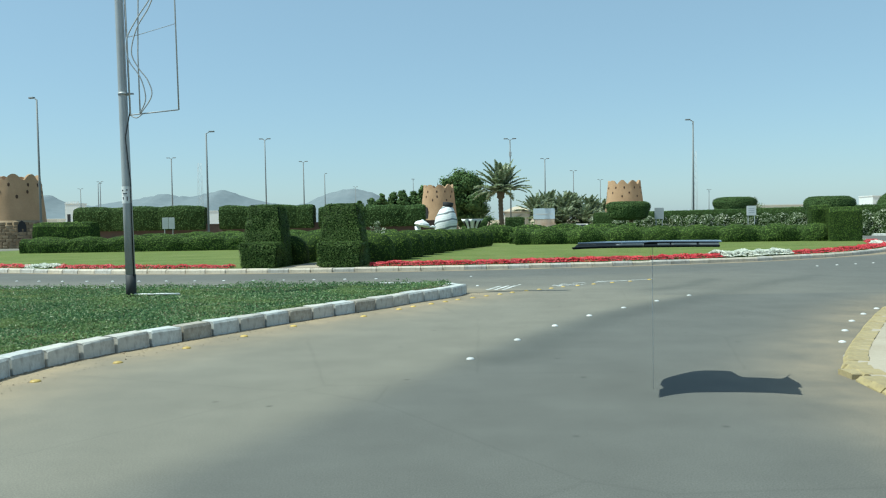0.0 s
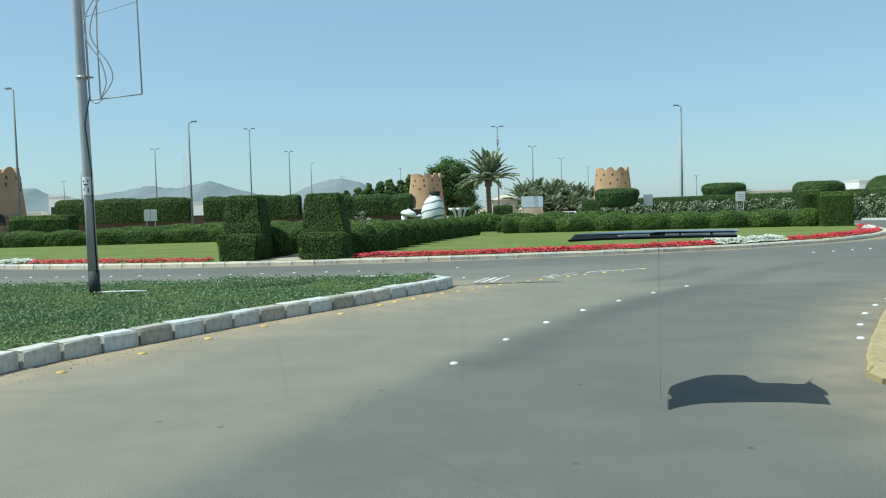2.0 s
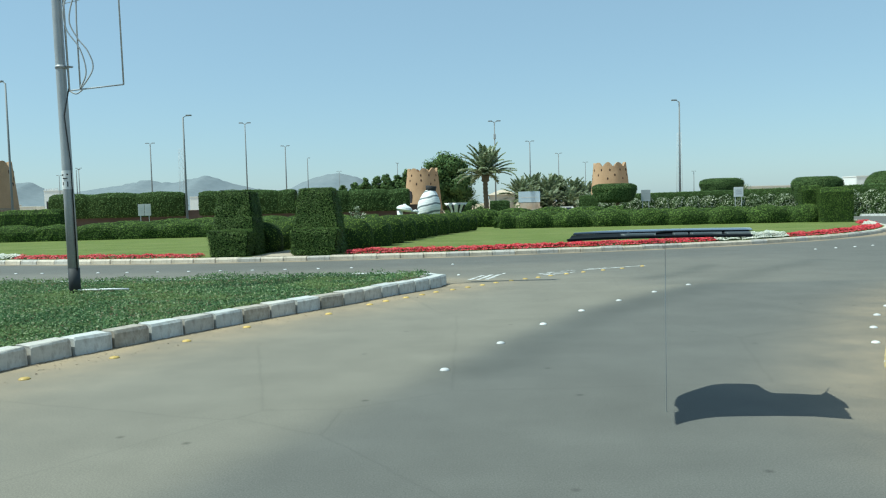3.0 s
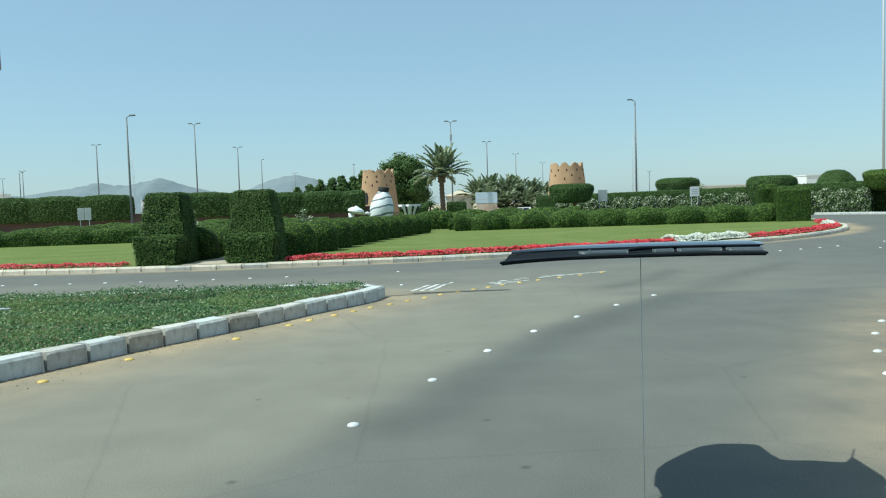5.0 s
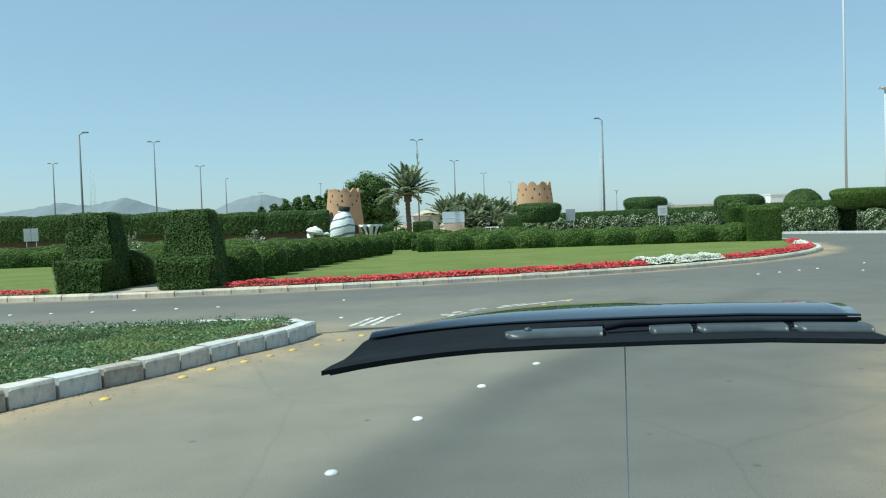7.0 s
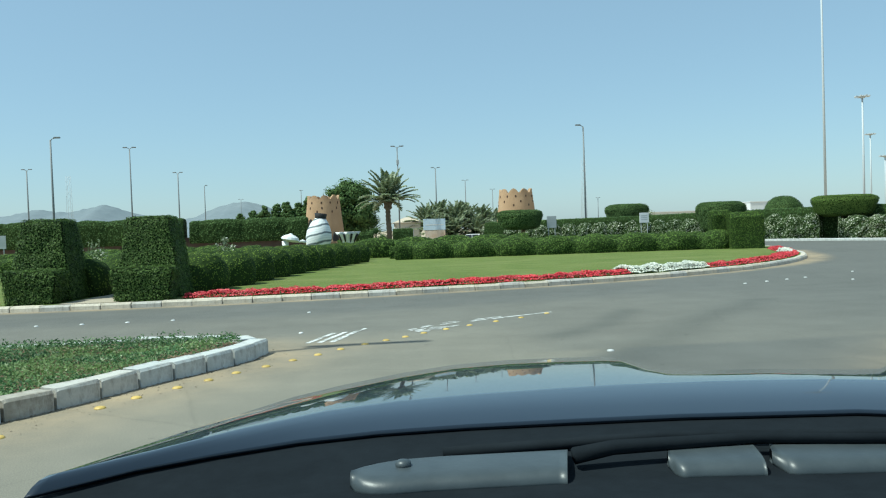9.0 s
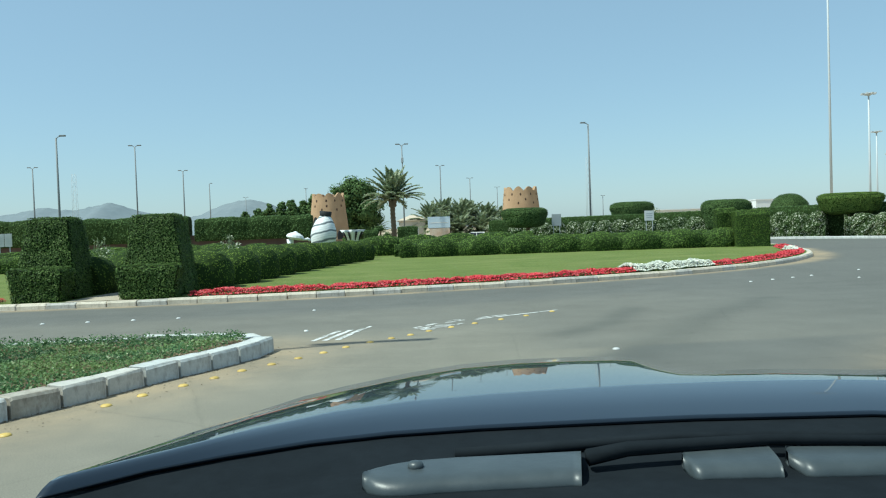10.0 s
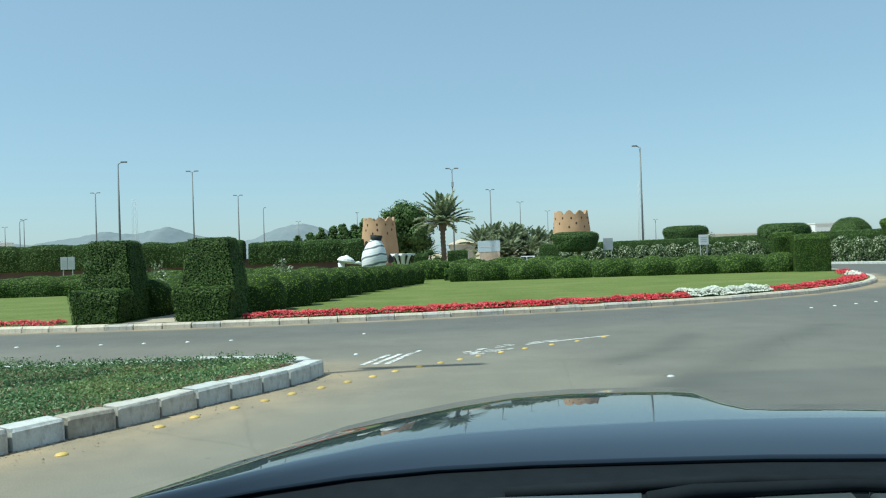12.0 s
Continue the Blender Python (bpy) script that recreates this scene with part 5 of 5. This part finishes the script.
part("white_band", box("white_band", (0, -0.06, 3.2), (2.6, 0.01, 0.12), M_WHITE), bb)
for sx in (-1.3, 1.3):
    part("post", tube("post", [(sx, 0.1, -0.1), (sx, 0.1, 4.0)], 0.07, M_GREYPAINT, 6), bb)


def utility_box(x, y):
    t = thing("utility_box", "squat brown-grey utility box by the far kerb", "utility box", (x, y, gz(y)), 20)
    part("cabinet", box("cabinet", (0, 0, 0.55), (1.6, 0.8, 1.3), M_UTILITY, 0, 0.03), t)
    part("lid", box("lid", (0, 0, 1.24), (1.7, 0.9, 0.08), M_UTILITY, 0, 0.02), t)
    for sx in (-0.4, 0.4):
        d = part("door", box("door", (sx, -0.41, 0.6), (0.74, 0.03, 1.0), M_UTILITY, 0, 0.01), t)
        part("handle", box("handle", (sx * 0.2, -0.44, 0.65), (0.03, 0.03, 0.16), M_DARK), d)


M_UTILITY = worn("utility_paint", (0.2, 0.19, 0.175), (0.28, 0.265, 0.24), 1.5, 20, 0.7)
utility_box(43.4, 63.2)


def small_house():
    x, y = 8.6, 140
    g = gz(y)
    t = thing("small_house", "small cream house with a low hipped roof", "house", (x, y, g))
    part("wall", box("wall", (0, 2.5, 2.1), (4.5, 5, 4.3), M_CREAM), t)
    part("shutter_door", box("shutter_door", (-0.3, -0.04, 1.6), (2.6, 0.1, 2.4), M_WHITE), t, "white shutter door")
    V = [(-2.6, -0.4, 4.2), (2.6, -0.4, 4.2), (2.6, 5.4, 4.2), (-2.6, 5.4, 4.2), (-0.4, 2.3, 5.1), (0.4, 2.3, 5.1), (-2.6, -0.4, 4.05), (2.6, -0.4, 4.05), (2.6, 5.4, 4.05), (-2.6, 5.4, 4.05)]
    F = [(0, 1, 5, 4), (1, 2, 5), (2, 3, 4, 5), (3, 0, 4), (6, 7, 1, 0), (7, 8, 2, 1), (8, 9, 3, 2), (9, 6, 0, 3), (9, 8, 7, 6)]
    part("roof", mesh_of("roof", V, F, M_ROOF), t, "tan hipped roof")


small_house()


def flat_building(x, y, w, d, h, label, mat, windows=0, crenels=0):
    g = gz(y)
    t = thing("building", label, "building", (x, y, g), group="distant buildings")
    part("wall", box("wall", (0, d / 2, h / 2 - 0.2), (w, d, h + 0.4), mat), t)
    part("roof_edge", box("roof_edge", (0, d / 2, h + 0.1), (w + 0.3, d + 0.3, 0.25), M_WHITE), t)
    for k in range(windows):
        wx = -w / 2 + w * (k + 0.5) / windows
        part("window", box("window", (wx, -0.03, h * 0.55), (w / windows * 0.45, 0.1, h * 0.3), M_DARK), t)
    for k in range(crenels):
        part("crenel", box("crenel", (-w / 2 + w * (k + 0.5) / crenels, 0.2, h + 0.55), (w / crenels * 0.55, 0.4, 0.7), mat), t)
    return t


flat_building(-156.8, 300, 5.6, 6, 13.5, "white tower-like building with crenels and arch", M_WHITE, 2, 6)
flat_building(-169, 302, 10, 8, 7.6, "low pale building on the left skyline".replace(" on the left skyline", " before the mountains"), M_CREAM, 5)
flat_building(-186, 305, 20, 8, 8.5, "long low cream building far away", M_CREAM, 7)
flat_building(-128, 310, 8, 8, 9.0, "small far building with a crenelled edge", M_CREAM, 3, 7)
flat_building(-100, 300, 5.5, 6, 9.6, "white tent-like hall beyond the wall", M_WHITE)
flat_building(-84, 300, 8, 6, 8.0, "white low hall beyond the hedges", M_WHITE)
flat_building(93, 222, 22, 10, 6.3, "long low building with a white roof edge", M_CREAM, 9)
flat_building(118, 224, 6, 8, 8.4, "white block-shaped building behind the trees", M_WHITE, 2)
flat_building(140, 230, 22, 10, 5.8, "long pale building along the far road", M_CREAM, 8)
flat_building(58, 240, 16, 8, 5.4, "low white building behind the hedge", M_WHITE, 6)


def mountains():
    prof = [(-2600, 60), (-2100, 95), (-1860, 110), (-1708, 122), (-1640, 126), (-1573, 92), (-1480, 80), (-1393, 92), (-1290, 104), (-1190, 123), (-1130, 112), (-1079, 109), (-1010, 122), (-955, 135),
            (-900, 116), (-856, 100), (-768, 78), (-700, 66), (-635, 74), (-590, 94), (-546, 112), (-500, 122), (-446, 130), (-400, 120), (-359, 106), (-305, 76), (-239, 46), (-160, 20), (-60, 0), (200, -14)]
    xs = np.arange(-2600, 200, 14.0)
    H = np.interp(xs, [p[0] for p in prof], [p[1] for p in prof])
    V, F, rows = [], [], 12
    for j in range(rows):
        u = j / (rows - 1)
        for x, h in zip(xs, H):
            rough = 26 * noise.noise(Vector((x * 0.011, u * 4, 1.0))) + 10 * noise.noise(Vector((x * 0.04, u * 9, 2.0)))
            z = -40 + (h + 40) * u ** 0.8 + (rough * u * (1 - u) * 2.2 + 5 * noise.noise(Vector((x * 0.05, 0, 0))) * u)
            V.append((x, 2500 + 500 * u + rough * 3 * (1 - u), z))
    n = len(xs)
    for j in range(rows - 1):
        for i in range(n - 1):
            F.append((j * n + i, j * n + i + 1, (j + 1) * n + i + 1, (j + 1) * n + i))
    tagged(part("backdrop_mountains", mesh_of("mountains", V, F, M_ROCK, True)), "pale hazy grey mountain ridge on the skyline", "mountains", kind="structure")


mountains()


# ---- cars on the far side ----
M_CARWHITE = plain("white_car_paint", (0.72, 0.72, 0.7), 0.25, 0.0, 0.6)
M_GLASS = plain("dark_car_glass", (0.03, 0.035, 0.04), 0.08)


def far_car(x, y, rz, high, label):
    t = thing("parked_car", label, "car", (x, y, gz(y)), rz, "cars on the far road")
    side = [(-2.25, 0.45), (-2.3, 0.8), (-2.1, 1.0), (-1.3, 1.06), (1.2, 1.06), (2.1, 0.95), (2.28, 0.7), (2.2, 0.4)]
    V = [(px, sy * (0.88 if pz < 0.95 else 0.82), pz) for sy in (-1, 1) for px, pz in side]
    n = len(side)
    F = [tuple(range(n)), tuple(range(n, 2 * n))[::-1]] + [(i, i + n, (i + 1) % n + n, (i + 1) % n) for i in range(n)]
    body = part("body", mesh_of("body", V, F, M_CARWHITE), t)
    cab = [(-2.0 if high > 1.6 else -1.7, 1.04), (-1.75 if high > 1.6 else -1.1, high), (0.45, high), (1.15, 1.04)]
    V = [(px, sy * (0.8 if pz < 1.1 else 0.64), pz) for sy in (-1, 1) for px, pz in cab]
    part("cabin", mesh_of("cabin", V, [(0, 1, 2, 3), (7, 6, 5, 4), (0, 4, 5, 1), (1, 5, 6, 2), (2, 6, 7, 3)], M_CARWHITE), t)
    for sy in (-1, 1):
        for a, b in ((-1.45, -0.5), (-0.4, 0.55)):
            z0, z1 = 1.1, high - 0.12
            y0, y1 = sy * 0.8, sy * 0.69
            w = mesh_of("side_window", [(a, y0, z0), (b + 0.25 * (b > 0), y0, z0), (b, y1, z1), (a, y1, z1)], [(0, 1, 2, 3)], M_GLASS)
            part("side_window", w, t)
    part("windscreen", mesh_of("windscreen", [(1.13, -0.68, 1.1), (1.13, 0.68, 1.1), (0.56, 0.58, high - 0.1), (0.56, -0.58, high - 0.1)], [(0, 1, 2, 3)], M_GLASS), t)
    for wx in (-1.4, 1.4):
        for sy in (-1, 1):
            wh = part("wheel", lathe("tyre", [(0.18, -0.1), (0.3, -0.1), (0.33, -0.05), (0.33, 0.05), (0.3, 0.1), (0.18, 0.1)], M_BLACK, 20), t)
            wh.matrix_basis = Matrix.Translation((wx, sy * 0.8, 0.33)) @ Matrix.Rotation(math.pi / 2, 4, "X")
            part("rim", lathe("rim", [(0.19, -0.09), (0.18, 0.09), (0.05, 0.1)], M_STEEL, 16), wh)


far_car(18.3, 132, 170, 1.72, "white estate car on the far road")
far_car(25.4, 86.0, 25, 1.5, "white saloon car behind the mounded hedge")


# ---- the car's front ----
def car_front():
    m, n, l, b = mat_base("navy_car_paint", 0.35, 0.0, 1.0)
    f = noise_tex(n, l, coords(n, l), 3, 3)
    l.new(mixed(n, l, f, (0.007, 0.012, 0.022), (0.01, 0.017, 0.027)), b.inputs["Base Color"])
    b.inputs["Coat Roughness"].default_value = 0.02
    b.inputs["Coat IOR"].default_value = 1.5
    b.inputs["Specular IOR Level"].default_value = 0.15
    M_SCUTTLE = worn("scuttle_plastic", (0.035, 0.045, 0.05), (0.06, 0.073, 0.078), 9, 60, 0.42, bumpy=0.05)
    # black of the plastic parts, and of the shade in the bonnet gap
    M_SHADE = worn("dusty_plastic_and_gap_shade", (0.007, 0.0095, 0.012), (0.013, 0.017, 0.021), 6, 50, 0.9, bumpy=0.1)
    M_SHADE.node_tree.nodes["Principled BSDF"].inputs["Specular IOR Level"].default_value = 0.1
    t = thing("car", "dark navy blue car front with a long glossy bonnet", "car", (1.0, 3.88, 0.0), -15)
    eye, mid = 1.578, 0.363

    def both(xs, ys):
        return xs + [2 * mid - x for x in xs[::-1][1:]], ys + ys[::-1][1:]
    # nose outline, crease and rear edge, from one wing across to the other
    lat, nose = both([-0.555, -0.548, -0.532, -0.488, -0.424, -0.342, -0.25, -0.14, -0.019, 0.06, 0.097, 0.137, 0.174, 0.22, 0.297, 0.363],
                     [0.88, 1.03, 1.16, 1.285, 1.392, 1.5, 1.592, 1.645, 1.669, 1.677, 1.67, 1.568, 1.516, 1.512, 1.519, 1.525])
    c_lat, c_fwd = both([-0.56, -0.455, -0.385, -0.253, -0.097, 0.069, 0.238, 0.363], [0.72, 0.868, 0.985, 1.077, 1.143, 1.19, 1.221, 1.23])
    r_lat, r_fwd = both([-0.57, -0.507, -0.457, -0.388, -0.293, -0.157, -0.015, 0.131, 0.275, 0.363], [0.67, 0.762, 0.812, 0.873, 0.933, 0.977, 1.009, 1.04, 1.058, 1.07])
    lat, nose = np.array(lat), np.array(nose)
    lat, nose = lat[lat < 0.64], nose[lat < 0.64]
    cf, rf = np.interp(lat, c_lat, c_fwd), np.interp(lat, r_lat, r_fwd)
    cf = np.minimum(cf, nose - 0.04)
    rf = np.minimum(rf, cf - 0.04)
    zr, zc, drop = 0.264, 0.253, 0.2925          # below the eye: rear edge, crease, nose
    k = (zc - 0.069 * cf) / (drop * 1.035 - 0.069 * nose)
    w = np.clip((nose - 1.15) / 0.2, 0, 1)                                  # the outer corners fall straight to the edge
    shrink = 1 + (k - 1) * w
    end = nose * shrink
    low = drop + (zc + 0.069 * (k * nose - cf) - drop) * w
    lip = w * 0.035 * drop * k / (drop / nose - 0.114)
    rows = []
    for u in (0.0, 0.06, 0.3, 0.6, 0.95, 0.985):                            # rising behind the crease
        rows.append([(x, y, eye - zr + (zr - zc) * u + 0.004 * math.sin(math.pi * u)) for x, y in zip(lat, rf + (cf - rf) * u)])
    for u in (0.0, 0.02, 0.3, 0.55, 0.8, 1.0):                              # falling away before it, ever steeper
        rows.append([(x * (1 + (q - 1) * u), c + (e - c) * u, eye - zc - (d - zc) * (0.76 * u + 0.24 * u * u)) for x, c, e, q, d in zip(lat, cf, end, shrink, low)])
    zf = np.array([v[2] for v in rows[-1]])
    tipx = lat * (end + lip) / nose
    rows.append([(x, e + d, z - 0.114 * d) for x, e, d, z in zip(tipx, end, lip, zf)])
    tipz = np.array([v[2] for v in rows[-1]])
    for fw, down in ((0.015, 0.008),):
        rows.append([(x * (1 + fw / (e + d)), e + d + fw, z - down) for x, e, d, z in zip(tipx, end, lip, tipz)])
    V = [v for r in rows for v in r]
    q = len(lat)
    F = [(j * q + i, j * q + i + 1, (j + 1) * q + i + 1, (j + 1) * q + i) for j in range(len(rows) - 1) for i in range(q - 1)]
    ob = part("bonnet", mesh_of("bonnet", V, F, m, True), t, "glossy navy blue bonnet")
    so = ob.modifiers.new("solid", "SOLIDIFY")
    so.thickness, so.offset = 0.005, -1

    part("strut", tube("strut", [(0.05, 1.1, -0.02), (0.05, 1.1, 0.8), (0.05, 1.1, eye - 0.28)], 0.002, M_MAST, 5), t)

    def strip(name, x0, x1, prof, mat, label, n=26, round_end=0.0, smooth=False):
        """A band that follows the bonnet's rear edge; prof: setback and drop below the eye. round_end: the near end narrows over that length."""
        V, q = [], len(prof)
        backs = [p[0] for p in prof]
        b0 = (min(backs) + max(backs)) / 2
        for x in np.linspace(x0, x1, n):
            y = np.interp(x, r_lat, r_fwd)
            w = 1.0 if not round_end else math.sqrt(max(0.02, 1 - max(0.0, 1 - (x - x0) / round_end) ** 2))
            V += [(x, y - b0 - (back - b0) * w, eye - drop_) for back, drop_ in prof]
        F = [(i * q + j, i * q + (j + 1) % q, (i + 1) * q + (j + 1) % q, (i + 1) * q + j) for i in range(n - 1) for j in range(q)]
        F += [tuple(range(q)), tuple((n - 1) * q + j for j in range(q))[::-1]]
        return part(name, mesh_of(name, V, F, mat, smooth), t, label)

    strip("cowl_end", -0.565, 0.6, [(-0.03, 0.27), (0.01, 0.2705), (0.1, 0.281), (0.25, 0.289), (0.25, 0.3), (-0.03, 0.3)], M_SHADE, "black plastic cowl end")
    # added dark strip in place of the shaded gap behind the bonnet
    strip("gap_strip", -0.56, 0.6, [(-0.03, 0.272), (0.004, 0.2705), (0.02, 0.284), (0.14, 0.286), (0.14, 0.29), (-0.03, 0.29)], M_SHADE, "black strip for the shaded bonnet gap")
    for x0, x1 in ((-0.246, -0.012), (0.1, 0.2), (0.215, 0.42), (0.44, 0.6)):
        strip("scuttle", x0, x1, [(0.096, 0.286), (0.096, 0.281), (0.0975, 0.2765), (0.101, 0.2728), (0.107, 0.2702), (0.116, 0.2688), (0.13, 0.268), (0.15, 0.2679), (0.168, 0.2684), (0.178, 0.2697), (0.185, 0.2725), (0.189, 0.2765), (0.191, 0.281), (0.191, 0.286)], M_SCUTTLE, "grey plastic scuttle panel", 24, 0.06 if x0 < 0 else 0.015, True)
    strip("dashboard", -0.565, 0.6, [(0.13, 0.285), (0.24, 0.281), (0.3, 0.281), (0.3, 0.29), (0.13, 0.29)], M_SHADE, "black dashboard edge")
    part("wiper_pivot", lathe("wiper_pivot", [(0.009, -0.002), (0.009, 0.003), (0.007, 0.006), (0.003, 0.007)], M_SCUTTLE, 14), t).matrix_basis = Matrix.Translation((-0.192, 0.825, eye - 0.268))
    part("wiper_arm", tube("wiper_arm", [(-0.005, 0.87, eye - 0.268), (0.04, 0.885, eye - 0.262), (0.2, 0.93, eye - 0.262), (0.6, 0.945, eye - 0.264)], [0.01, 0.009, 0.007, 0.005], M_SHADE, 6), t)
    part("wiper_blade", tube("wiper_blade", [(-0.16, 0.9, eye - 0.275), (0.1, 0.955, eye - 0.268), (0.35, 0.975, eye - 0.268), (0.6, 0.97, eye - 0.27)], 0.007, M_SHADE, 6), t)
    return t


car_front()
